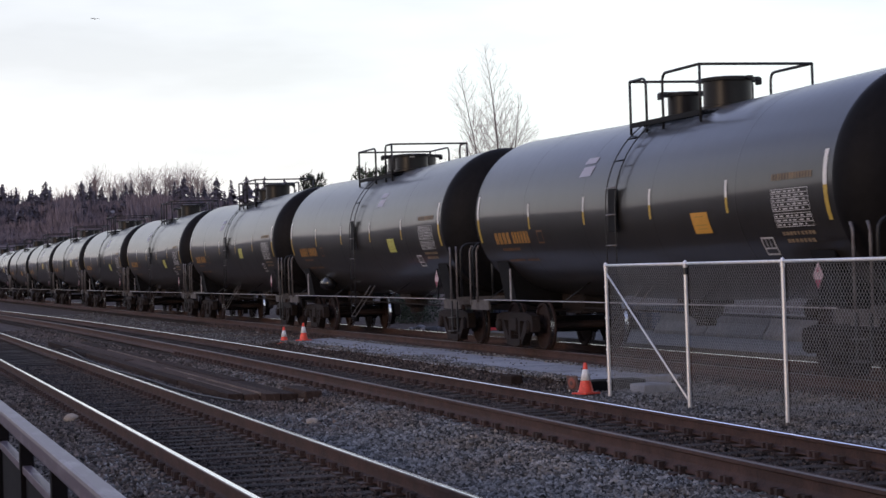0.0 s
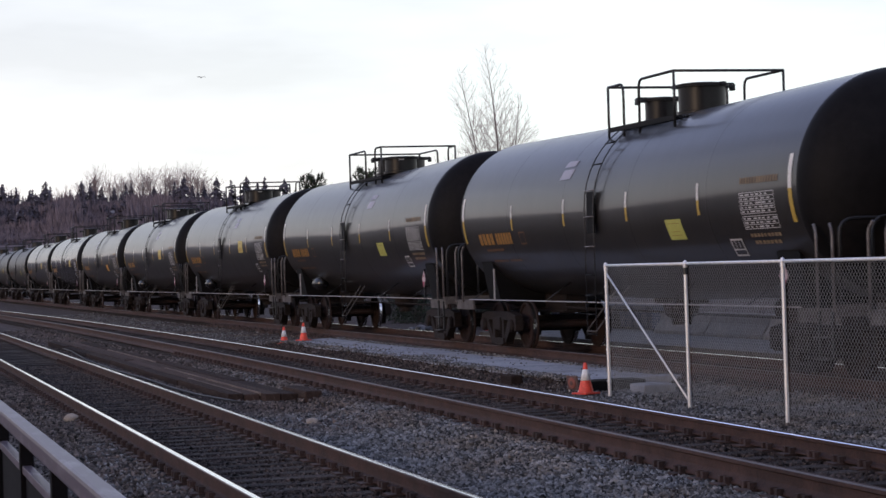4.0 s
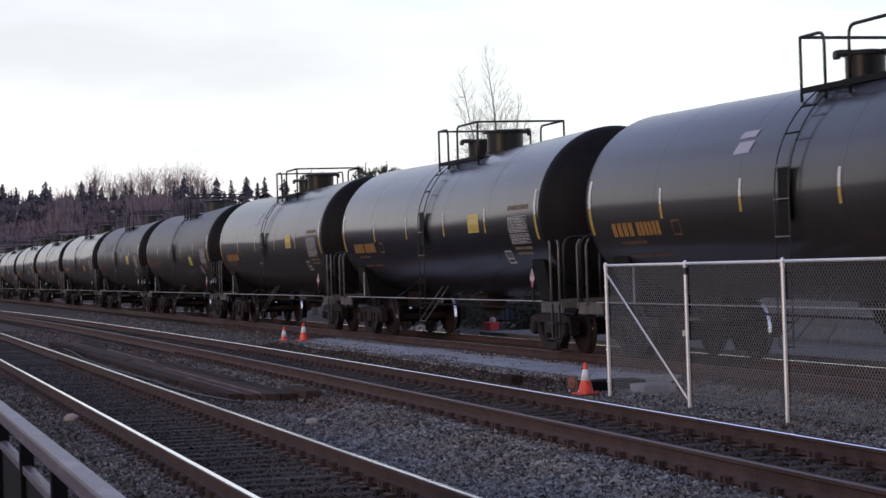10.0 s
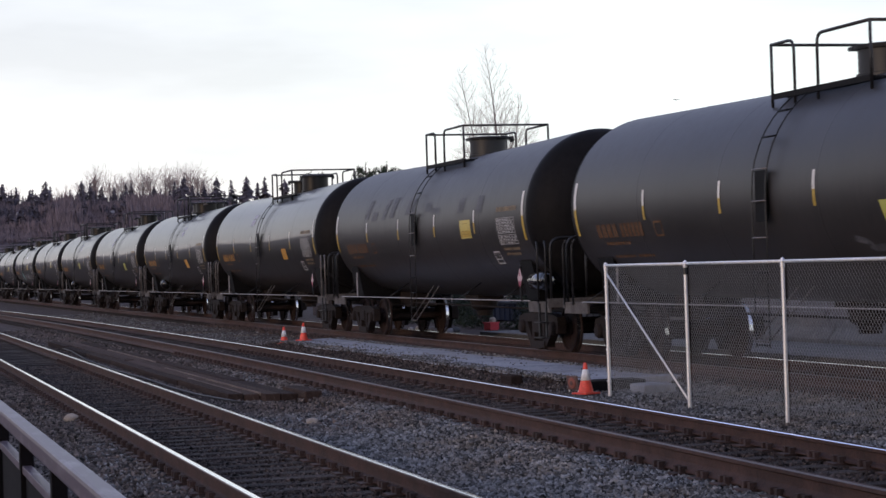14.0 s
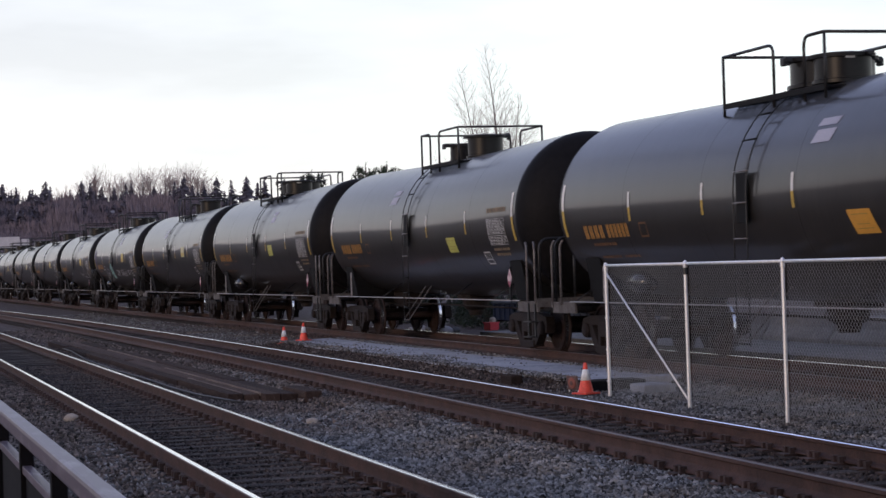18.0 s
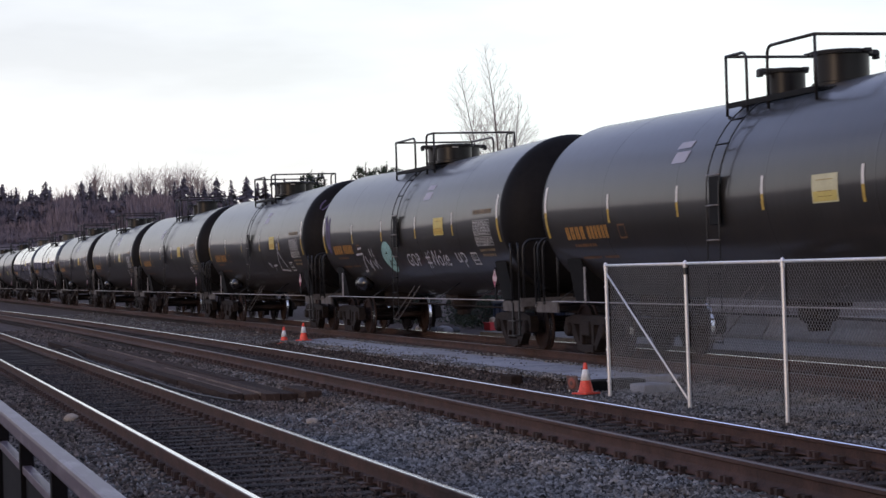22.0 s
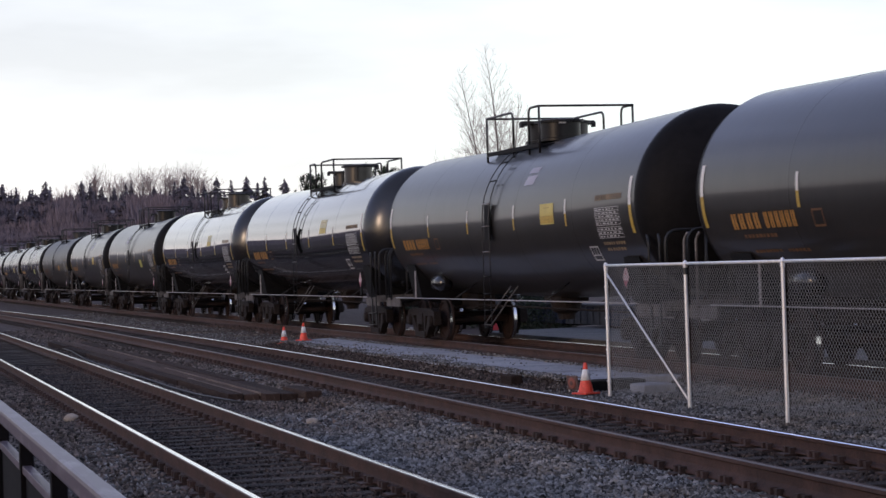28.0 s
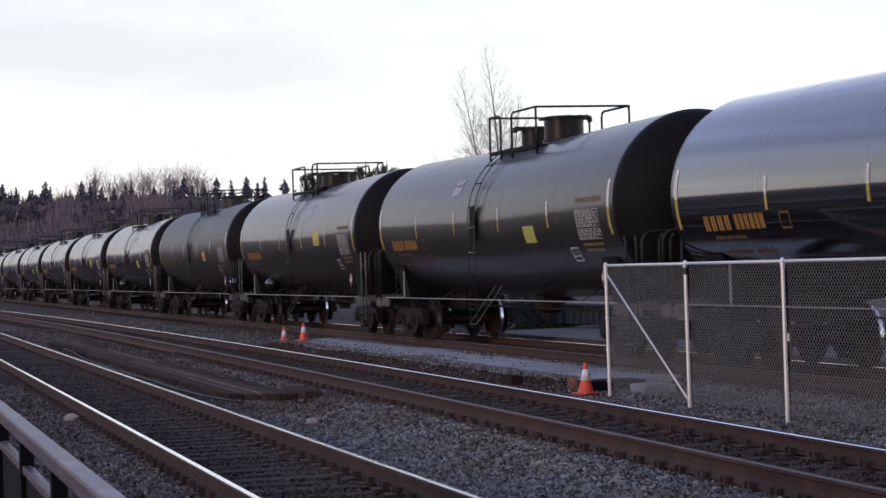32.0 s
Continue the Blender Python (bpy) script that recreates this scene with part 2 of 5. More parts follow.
# ---- mesh helpers ----
def mesh(name, bm, material, smooth=False):
    me = bpy.data.meshes.new(name)
    bm.to_mesh(me)
    bm.free()
    me.materials.append(M[material])
    if smooth:
        me.polygons.foreach_set("use_smooth", [True] * len(me.polygons))
    return me


def raw(name, verts, faces, material, smooth=False):
    me = bpy.data.meshes.new(name)
    me.from_pydata([tuple(v) for v in verts], [], [tuple(f) for f in faces])
    me.materials.append(M[material])
    if smooth:
        me.polygons.foreach_set("use_smooth", [True] * len(me.polygons))
    return me


def part(name, data, parent, label="", m=None):
    """A mesh object under a thing or part."""
    ob = new(name, data)
    ob.parent = parent
    if m is not None:
        ob.matrix_basis = m
    if label:
        ob["label"] = label
    return ob


def empty(name, m, label, category, group="", kind=""):
    ob = new(name)
    ob.empty_display_size = 0.2
    ob.matrix_basis = m
    return tagged(ob, label, category, group, kind)


def thing(name, data, m, label, category, group="", kind=""):
    ob = new(name, data)
    ob.matrix_basis = m
    return tagged(ob, label, category, group, kind)


def box(bm, x0, x1, y0, y1, z0, z1, bevel=0.0):
    vs = [bm.verts.new(p) for p in ((x0, y0, z0), (x1, y0, z0), (x1, y1, z0), (x0, y1, z0), (x0, y0, z1), (x1, y0, z1), (x1, y1, z1), (x0, y1, z1))]
    fs = [bm.faces.new([vs[i] for i in f]) for f in ((3, 2, 1, 0), (4, 5, 6, 7), (0, 1, 5, 4), (1, 2, 6, 5), (2, 3, 7, 6), (3, 0, 4, 7))]
    if bevel:
        es = list({e for f in fs for e in f.edges})
        bmesh.ops.bevel(bm, geom=es, offset=bevel, segments=2, affect="EDGES", profile=0.6)
    return bm


def tube(bm, pts, r, seg=8, cap=True):
    """A pipe along points; r a number or one radius a point."""
    pts = [Vector(p) for p in pts]
    rs = r if isinstance(r, (list, tuple)) else [r] * len(pts)
    rings, up = [], None
    for i, p in enumerate(pts):
        a, b = pts[max(i - 1, 0)], pts[min(i + 1, len(pts) - 1)]
        d = (b - a).normalized()
        if up is None:
            up = Vector((0, 0, 1)) if abs(d.z) < 0.9 else Vector((1, 0, 0))
        s = d.cross(up).normalized()
        up = s.cross(d).normalized()
        rings.append([bm.verts.new(p + (s * math.cos(q) + up * math.sin(q)) * rs[i]) for q in (2 * math.pi * k / seg for k in range(seg))])
    for a, b in zip(rings, rings[1:]):
        for k in range(seg):
            bm.faces.new((a[k], a[(k + 1) % seg], b[(k + 1) % seg], b[k]))
    if cap:
        bm.faces.new(rings[0][::-1])
        bm.faces.new(rings[-1])
    return bm


def bend(pts, r=0.12, n=4):
    """Round the corners of a polyline."""
    pts = [Vector(p) for p in pts]
    out = [pts[0]]
    for a, b, c in zip(pts, pts[1:], pts[2:]):
        u, v = (a - b), (c - b)
        q = min(r, u.length * 0.45, v.length * 0.45)
        p0, p1 = b + u.normalized() * q, b + v.normalized() * q
        out += [(1 - t) ** 2 * p0 + 2 * t * (1 - t) * b + t * t * p1 for t in (k / n for k in range(n + 1))]
    return out + [pts[-1]]


def lathe(bm, prof, axis="z", seg=24, centre=(0, 0, 0)):
    """Turn a profile of (along, radius) round an axis; closes at radius 0."""
    c, rings = Vector(centre), []
    for a, r in prof:
        ring = []
        for k in range(seg if r > 1e-6 else 1):
            q = 2 * math.pi * k / seg
            u, v = r * math.cos(q), r * math.sin(q)
            p = {"z": (u, v, a), "x": (a, u, v), "y": (v, a, u)}[axis]
            ring.append(bm.verts.new(c + Vector(p)))
        rings.append(ring)
    for a, b in zip(rings, rings[1:]):
        if len(a) == 1 and len(b) == 1:
            continue
        if len(a) == 1:
            for k in range(seg):
                bm.faces.new((a[0], b[k], b[(k + 1) % seg]))
        elif len(b) == 1:
            for k in range(seg):
                bm.faces.new((a[k], b[0], a[(k + 1) % seg]))
        else:
            for k in range(seg):
                bm.faces.new((a[k], b[k], b[(k + 1) % seg], a[(k + 1) % seg]))
    bmesh.ops.recalc_face_normals(bm, faces=bm.faces)
    return bm


B = bmesh.new
# ---- ground and far land ----
def smooth(a):
    a = min(max(a, 0.0), 1.0)
    return a * a * (3 - 2 * a)


def hill_height(x, y):
    """Height of the land: flat yards, and a wooded hill far down the line."""
    d = -x
    side = smooth((182 - y * 700 / max(d, 1)) / 70) * smooth((y + 900) / 300)
    rise = smooth((d - 430) / 330) * 25 + smooth((d - 900) / 1200) * 10
    return GROUND_Z + rise * side * (0.9 + 0.2 * noise.noise((x * 0.004, y * 0.006, 0)))


def build_ground():
    xs = [-4000, -3000, -2200, -1600, -1300, -1100, -1000] + list(range(-950, -380, 30)) + [-330, -250, -180, -120, -60, 0, 120, 400, 1200, 4000]
    ys = [-4000, -2000, -1200, -900, -700, -500, -350, -250, -180, -120, -80] + list(range(-50, 300, 20)) + [340, 420, 560, 900, 1600, 2600, 4000]
    verts = [(x, y, hill_height(x, y) if x < -300 else GROUND_Z) for x in xs for y in ys]
    n = len(ys)
    faces = [(i * n + j, (i + 1) * n + j, (i + 1) * n + j + 1, i * n + j + 1) for i in range(len(xs) - 1) for j in range(n - 1)]
    me = raw("ground", verts, faces, "ballast", True)
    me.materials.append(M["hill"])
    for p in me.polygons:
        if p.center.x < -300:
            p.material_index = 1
    thing("ground", me, Matrix(), "grey crushed stone yard ground rising to a brown hillside", "ground", kind="structure")


build_ground()


# ---- tracks ----
def bed_height(x, y):
    """Top of the ballast: raised beds under the tracks, banked up against the walkway."""
    h = GROUND_Z
    for centre, z in ((near_y, 0.0), (mid_y, 0.061), (train_y, TRAIN_Z)):
        d = abs(y - centre(x))
        h = max(h, z - (0.207 if d < 0.7 else 0.205) - max(d - 1.25, 0) * 0.22)
    if -53.2 < x < -29.4 and 10.0 < y < 10.66:
        h = max(h, -0.115 - (10.66 - y) * 0.22)
    return h


def near_y(x):
    w = (x + 20) / 20
    return 2.96 + 0.7525 - 0.093 * w - 0.015 * w * w


def mid_y(x):
    w = (max(x, -120) + 20) / 20
    y = 6.962 + 0.7525 - 0.344 * w - 0.104 * w * w
    return y + (x + 120) * 0.0345 if x < -120 else y


def train_y(x):
    return TRAIN_Y


RAIL = [(-0.070, 0.0), (-0.070, 0.012), (-0.016, 0.030), (-0.008, 0.045), (-0.008, 0.120), (-0.036, 0.132), (-0.036, 0.1605), (-0.029, 0.168), (-0.015, 0.1688), (0.020, 0.1688), (0.028, 0.168), (0.037, 0.157), (0.036, 0.132), (0.008, 0.120), (0.008, 0.045), (0.016, 0.030), (0.070, 0.012), (0.070, 0.0)]


def rail_mesh(centre, off, x0, x1, top, wide, lift=0.0):
    xs = np.arange(x0, x1 + 0.1, 2.0)
    verts = [(x, centre(x) + off + a, b - 0.168 + (lift if b > 0.02 else 0.0)) for x in xs for a, b in RAIL]
    n = len(RAIL)
    faces = [(i * n + j, i * n + (j + 1) % n, (i + 1) * n + (j + 1) % n, (i + 1) * n + j) for i in range(len(xs) - 1) for j in range(n)]
    me = raw("rail", verts, faces, "rail_side")
    me.materials.append(M[top])
    me.materials.append(M["rail_dull"])
    for i, p in enumerate(me.polygons):
        if i % n in ((7, 8) if wide else (6, 7)):
            p.material_index = 1
        elif i % n in (6, 7):
            p.material_index = 2
    return me


def bed_mesh(centre, z, x0, x1):
    prof = ((-2.0, -0.39), (-1.25, -0.226), (1.25, -0.226), (2.0, -0.39))
    xs = np.arange(x0, x1 + 0.1, 4.0)
    verts = [(x, centre(x) + a, b) for x in xs for a, b in prof]
    faces = [(i * 4 + j, i * 4 + j + 1, i * 4 + j + 5, i * 4 + j + 4) for i in range(len(xs) - 1) for j in range(3)]
    me = raw("ballast_bed", verts, faces, "ballast")
    me.flip_normals()
    return me


def tie_mesh(length):
    bm = B()
    box(bm, -0.115, 0.115, -length / 2, length / 2, -0.16, 0.0, 0.012)
    return mesh("sleeper", bm, "tie")


def plate_mesh():
    bm = B()
    box(bm, -0.10, 0.10, -0.19, 0.19, 0.0, 0.018)
    for sx in (-0.06, 0.06):
        for sy in (-0.10, 0.10):
            box(bm, sx - 0.024, sx + 0.024, sy - 0.022, sy + 0.022, 0.018, 0.074)
            box(bm, sx - 0.03, sx + 0.03, sy * 0.80 - 0.016, sy * 0.80 + 0.016, 0.050, 0.074)
    return mesh("tie_plate", bm, "plate")


TIES = [tie_mesh(2.59), tie_mesh(2.55), tie_mesh(2.64)]
PLATE = plate_mesh()


def build_track(label, centre, z, tops, near, far, step, plates):
    tr = empty("railway_track", pose(0, 0, z), label, "railway track", kind="structure")
    part("ballast_bed", bed_mesh(centre, z, -400, 60), tr)
    for off, top in zip((-0.7525, 0.7525), tops):
        part("rail", rail_mesh(centre, off, -400, 60, top, centre is near_y or (centre is train_y and off > 0), 0.032 if centre is mid_y and off < 0 else 0.0), tr)
    rng = random.Random(int(near * 7 + 500))
    x, verts, faces = near, [], []
    while x > -260:
        y = centre(x)
        slope = (centre(x + 1) - centre(x - 1)) / 2
        rz = math.degrees(math.atan(slope)) + rng.uniform(-1.2, 1.2)
        dz = rng.uniform(-0.012, 0.004) - 0.185
        if x > far:
            part("sleeper", TIES[rng.randrange(3)], tr, m=pose(x, y + rng.uniform(-0.04, 0.04), dz, rng.uniform(-0.4, 0.4), 0, rz))
            if plates and x > plates:
                for off in (-0.7525, 0.7525):
                    part("tie_plate", PLATE, tr, m=pose(x, y + off, -0.186, 0, 0, rz))
        else:
            b = len(verts)
            verts += [(x + a, y + c, dz + e) for e in (-0.15, 0.0) for a, c in ((-0.115, -1.3), (0.115, -1.3), (0.115, 1.3), (-0.115, 1.3))]
            faces += [(b + 4, b + 5, b + 6, b + 7), (b, b + 1, b + 5, b + 4), (b + 1, b + 2, b + 6, b + 5), (b + 2, b + 3, b + 7, b + 6), (b + 3, b, b + 4, b + 7)]
        x -= step * rng.uniform(0.94, 1.06)
    tagged(part("far_sleepers", raw("far_sleepers", verts, faces, "tie"), tr), kind="stuff")
    return tr


build_track("near railway track with polished rails on dark timber sleepers", near_y, 0.0, ("rail_top", "rail_top"), -6.0, -66, 0.5, -48)
build_track("middle railway track with rusty rails on dark timber sleepers", mid_y, 0.061, ("rail_dull", "rail_top"), -14.0, -76, 0.5, -48)
build_track("far railway track carrying the tank train, on brown stained ballast", train_y, TRAIN_Z, ("rail_dull", "rail_top"), -18.0, -96, 0.52, 0)


# ---- tank cars ----
TR, TZ, TL, TH = 1.545, 2.554, 7.75, 0.80     # tank radius, axis height, half cylinder, head depth
SLOPE, DIP = 0.0115, 0.035      # both halves of a tank fall slightly towards its middle
G = {}


def sag(u):
    return SLOPE * abs(u) - DIP


def bent_down(bm):
    for v in bm.verts:
        v.co.z += sag(v.co.x)
    return bm



def cached(key, make):
    if key not in G:
        G[key] = make()
    return G[key]


def shell_mesh(material):
    bm = B()
    lathe(bm, [(-TL, TR), (-TL / 2, TR), (-0.05, TR), (0.05, TR), (TL / 2, TR), (TL, TR)], "x", 80, (0, 0, TZ))
    bent_down(bm)
    return mesh("tank_shell", bm, material, True)


def seam_mesh(material):
    bm = B()
    lathe(bm, [(-0.022, TR - 0.001), (-0.008, TR + 0.0025), (0.008, TR + 0.0025), (0.022, TR - 0.001)], "x", 80, (0, 0, TZ))
    bent_down(bm)
    return mesh("weld_seam", bm, material, True)


def head_mesh(material):
    prof = [(TL - 0.01, TR - 0.004)] + [(TL + TH * math.sin(a), TR * math.cos(a) if a < 1.57 else 0.0) for a in (k * math.pi / 2 / 12 for k in range(13))]
    prof[-1] = (TL + TH, 0.0)
    bm = B()
    lathe(bm, prof, "x", 80, (0, 0, TZ))
    bent_down(bm)
    return mesh("tank_head", bm, material, True)


def on_tank(u, z, lift=0.006):
    c = TZ + sag(u)
    s = (z - c) / TR
    return (u, -math.sqrt(max(1 - s * s, 0.0)) * (TR + lift), c + s * (TR + lift))


def patch(bm, u0, u1, z0, z1, lean=0.0, n=0, lift=0.006, at=None):
    """A thin painted or taped patch that follows the tank's curve. Angles run evenly between the heights."""
    n = n or max(2, int(abs(z1 - z0) / 0.12) + 1)
    c = TZ + sag((u0 + u1) / 2 if at is None else at)
    a0, a1 = math.asin((z0 - c) / TR), math.asin((z1 - c) / TR)
    rows = []
    for k in range(n + 1):
        a = a0 + (a1 - a0) * k / n
        sh = lean * (k / n - 0.5)
        rows.append([bm.verts.new((u + sh, -math.cos(a) * (TR + lift), c + math.sin(a) * (TR + lift))) for u in (u0, u1)])
    for a, b in zip(rows, rows[1:]):
        bm.faces.new((a[0], a[1], b[1], b[0]))
    return bm


def strip_mesh(end, at):
    bm = B()
    z0, z1, z2, w = (2.11, 2.56, 3.02, 0.055) if end else (2.30, 2.52, 2.77, 0.04)
    patch(bm, -w, w, z0, z1, at=at)
    k = len(bm.faces)
    patch(bm, -w, w, z1, z2, at=at)
    bm.faces.ensure_lookup_table()
    for f in bm.faces[k:]:
        f.material_index = 1
    me = mesh("reflective_strip", bm, "stripe_y")
    me.materials.append(M["stripe_w"])
    return me


def bars_mesh(rows, material, seed):
    """Blocks of stencilled lettering: rows of (u0, u1, z0, z1, count)."""
    rng, bm = random.Random(seed), B()
    for u0, u1, z0, z1, n in rows:
        step = (u1 - u0) / n
        for k in range(n):
            a = u0 + k * step
            w = step * rng.uniform(0.62, 0.86)
            patch(bm, a, a + w, z0, z1, n=2)
    return mesh("stencil", bm, material)


def block_mesh(w, bright, at):
    bm = B()
    for a in (0.0, w * 0.58):
        patch(bm, a, a + w * 0.42, 2.055, 2.275, 0.0, 2, at=at)
    return mesh("stencil_block", bm, "marking" if bright else "marking_dim")


def frame_patch(u0, u1, z0, z1, t, material, lean=0.0):
    bm = B()
    patch(bm, u0, u1, z0, z0 + t, 0)
    patch(bm, u0 + lean, u1 + lean, z1 - t, z1, 0)
    for a in (u0, u1 - t):
        patch(bm, a + lean / 2, a + t + lean / 2, z0, z1, lean)
    return mesh("outline", bm, material)


def table_mesh():
    """White data panel: two ruled tables of small unreadable bars."""
    bm, rng = B(), random.Random(9)
    for z0, n in ((2.05, 3), (2.262, 5)):
        for k in range(n + 1):
            z = z0 + k * 0.058
            patch(bm, 5.92, 7.04, z, z + 0.009, n=1)
            if k == n:
                continue
            u = 5.96
            while u < 6.90:
                w = rng.uniform(0.05, 0.16)
                patch(bm, u, u + w, z + 0.020, z + 0.042, n=1, lift=0.0065)
                u += w + rng.uniform(0.04, 0.10)
        for u in (5.92, 6.62, 7.03):
            patch(bm, u, u + 0.012, z0, z0 + n * 0.058, n=3, lift=0.007)
    return mesh("data_panel", bm, "stencil")


def square_mesh():
    """Stencilled box: slanted outline with two upright bars over a low compartment."""
    bm = B()
    for z0, z1 in ((1.68, 1.705), (1.765, 1.785), (1.905, 1.93)):
        sh = 0.05 * (z0 - 1.68) / 0.25
        patch(bm, 5.20 + sh, 5.60 + sh, z0, z1, n=1)
    for u in (5.20, 5.57):
        patch(bm, u + 0.025, u + 0.055, 1.68, 1.93, 0.05)
    for u in (5.33, 5.45):
        patch(bm, u + 0.03, u + 0.048, 1.785, 1.905, 0.03)
    return mesh("outline", bm, "stencil")


def ladder_parts(car):
    """Side ladder that curves over the tank, with rungs and a dark backing plate."""
    def rail(u):
        pts = []
        for k in range(9):
            a = math.radians(62 - k * 62 / 8)
            pts.append((u, -math.cos(a) * (TR + 0.08), TZ + math.sin(a) * (TR + 0.08)))
        pts += [(u, -TR - 0.08, 2.0), (u, -TR - 0.08, 0.42)]
        bm = B()
        tube(bm, pts, 0.011, 6)
        return mesh("ladder_rail", bm, "iron", True)
    for u in (-0.22, 0.22):
        part("ladder_rail", cached(("lrail", u), lambda u=u: rail(u)), car)

    def rung():
        bm = B()
        tube(bm, [(-0.23, 0, 0), (0.23, 0, 0)], 0.013, 6)
        return mesh("rung", bm, "pale_pipe", True)
    me = cached("rung", rung)
    dark = cached("rung_dark", lambda: (lambda bm: (tube(bm, [(-0.23, 0, 0), (0.23, 0, 0)], 0.014, 6), mesh("rung", bm, "ladder", True))[1])(B()))
    for i, z in enumerate((0.45, 0.78, 1.10, 1.44, 1.92, 2.42, 2.86, 3.30, 3.66)):
        if z > TZ:
            a = math.asin((z - TZ) / (TR + 0.08))
            y = -math.cos(a) * (TR + 0.08)
        else:
            y = -TR - 0.08
        # highlights painted in: the three middle rungs take the pale mesh, the rest dark
        part("rung", me if 1.9 < z < 3.0 else dark, car, m=pose(0, y, z))

    def plate():
        bm = B()
        box(bm, -0.17, 0.17, -TR - 0.055, -TR - 0.03, 2.14, 2.84, 0.004)
        return mesh("backing_plate", bm, "ladder")
    part("backing_plate", cached("lplate", plate), car)

    def stirrup():
        bm = B()
        for u in (-0.22, 0.22):
            tube(bm, [(u, -TR - 0.09, 0.50), (u + 0.70, -1.30, 1.24)], 0.012, 6)
        tube(bm, [(-0.22, -TR - 0.09, 0.50), (0.22, -TR - 0.09, 0.50)], 0.012, 6)
        return mesh("stirrup_brace", bm, "dust", True)
    part("stirrup_brace", cached("stirrup", stirrup), car)


TOP_SHIFT = {-4: 0.4, -1: 0.4, 5: -0.2, 6: -0.3, 8: 0.2, 9: -0.08, 10: 0.15, 11: -0.2, 13: 0.15, 16: 0.26, 18: -0.2}   # platforms set off from the ladder on some cars


def top_parts(car, kind, dx, coat):
    """Valve housings, platform and the pipe railing on top of the tank."""
    ul, ug0, ug1, ur = (-2.12, -0.39, 0.58, 1.20) if kind == "B" else (-0.68, 0.04, 0.75, 2.26)
    h, w, zb, zt = 0.024, 0.95, 3.76, 4.65

    def bent(name, pts, r=h):
        bm = B()
        tube(bm, bend(pts, 0.16), r, 6)
        return mesh(name, bm, "iron", True)
    for s in (-1, 1):
        y = s * w
        for name, pts in (("rail_post", [(ul, y, zb), (ul, y, zt)]), ("rail_hoop", [(ul, y, zt), (ug0, y, zt), (ug0, y, zb)]), ("rail_hoop", [(ug1, y, zb), (ug1, y, zt), (ur, y, zt)]), ("rail_post", [(ur, y, zb), (ur, y, zt)])):
            part(name, cached((name, kind, s, pts[0][0]), lambda: bent(name, pts)), car, m=pose(dx, 0, 0))
    for u in (ul, ur):
        part("end_rail", cached(("er", kind, u), lambda: bent("end_rail", [(u, -w, zt), (u, w, zt)])), car, m=pose(dx, 0, 0))

    def grating(y0, y1, u0, u1):
        bm = B()
        z = 3.94
        for k in range(int((y1 - y0) / 0.06) + 1):
            y = y0 + k * 0.06
            box(bm, u0, u1, y - 0.011, y + 0.011, z - 0.04, z)
        for k in range(int((u1 - u0) / 0.3) + 1):
            u = u0 + k * 0.3
            box(bm, u - 0.006, u + 0.006, y0, y1, z - 0.028, z - 0.004)
        for y in (y0, y1):
            box(bm, u0, u1, y - 0.012, y + 0.012, z - 0.07, z + 0.01)
        return mesh("platform_grating", bm, "ladder")
    for s in (-1, 1):
        y0, y1 = (0.66, 0.96) if s > 0 else (-0.96, -0.66)
        part("platform_grating", cached(("grate", kind, s), lambda: grating(y0, y1, ul, ur)), car, m=pose(dx, 0, 0))

    def housing(r, z0, z1, lip, material):
        bm = B()
        lathe(bm, [(z0, 0.0), (z0, r * 1.08), (z0 + 0.05, r * 1.08), (z0 + 0.06, r), (z1 - 0.05, r), (z1 - 0.05, 0.0)], "z", 40)
        me = mesh("valve_housing", bm, material, True)
        me.set_sharp_from_angle(angle=0.6)
        return me

    def lid(r, z1, sides):
        bm = B()
        lathe(bm, [(z1 - 0.055, 0.0), (z1 - 0.065, r + 0.05), (z1 - 0.015, r + 0.06), (z1 + 0.005, r * 0.85), (z1 + 0.012, 0.0)], "z", 36)
        for s in sides:
            box(bm, -0.08, 0.08, min(s * r * 0.6, s * (r + 0.16)), max(s * r * 0.6, s * (r + 0.16)), z1 - 0.07, z1 + 0.01, 0.015)
            box(bm, -0.06, 0.06, min(s * (r + 0.12), s * (r + 0.19)), max(s * (r + 0.12), s * (r + 0.19)), z1 - 0.12, z1 - 0.01, 0.015)
        for a in (0.4, 2.3, 4.0):
            c, d = math.cos(a) * (r + 0.07), math.sin(a) * (r + 0.07)
            box(bm, c - 0.07, c + 0.07, d - 0.05, d + 0.05, z1 - 0.06, z1 - 0.005, 0.012)
        return mesh("lid", bm, "iron")
    if kind == "A":
        sets = ((1.16, 0.0, 0.39, 4.54, coat), (-0.62, 0.0, 0.28, 4.46, coat))
    elif kind == "B":
        sets = ((-0.46, 0.0, 0.60, 4.47, coat), (0.25, -0.20, 0.40, 4.45, coat))
    else:
        sets = ((0.95, 0.0, 0.40, 4.48, "iron"),)
    for u, y, r, zt2, m_ in sets:
        hs = part("valve_housing", cached(("house", r, m_), lambda: housing(r, 4.03, zt2, 0.0, m_)), car, "dark brown varnished steel housing with a hinged lid", m=pose(u + dx, y, 0))
        part("lid", cached(("lid", r, kind), lambda: lid(r, zt2, (1, -1) if kind == "B" and r > 0.5 else () if kind == "B" else (-1,) if u < 0 else (1,))), hs)
        if kind == "B" and r < 0.5:
            part("label_plate", cached("lplate_b", lambda: mesh("label_plate", box(B(), 0.395, 0.408, -0.16, -0.02, 4.355, 4.405, 0.002), "stencil")), hs, "small white label plate")


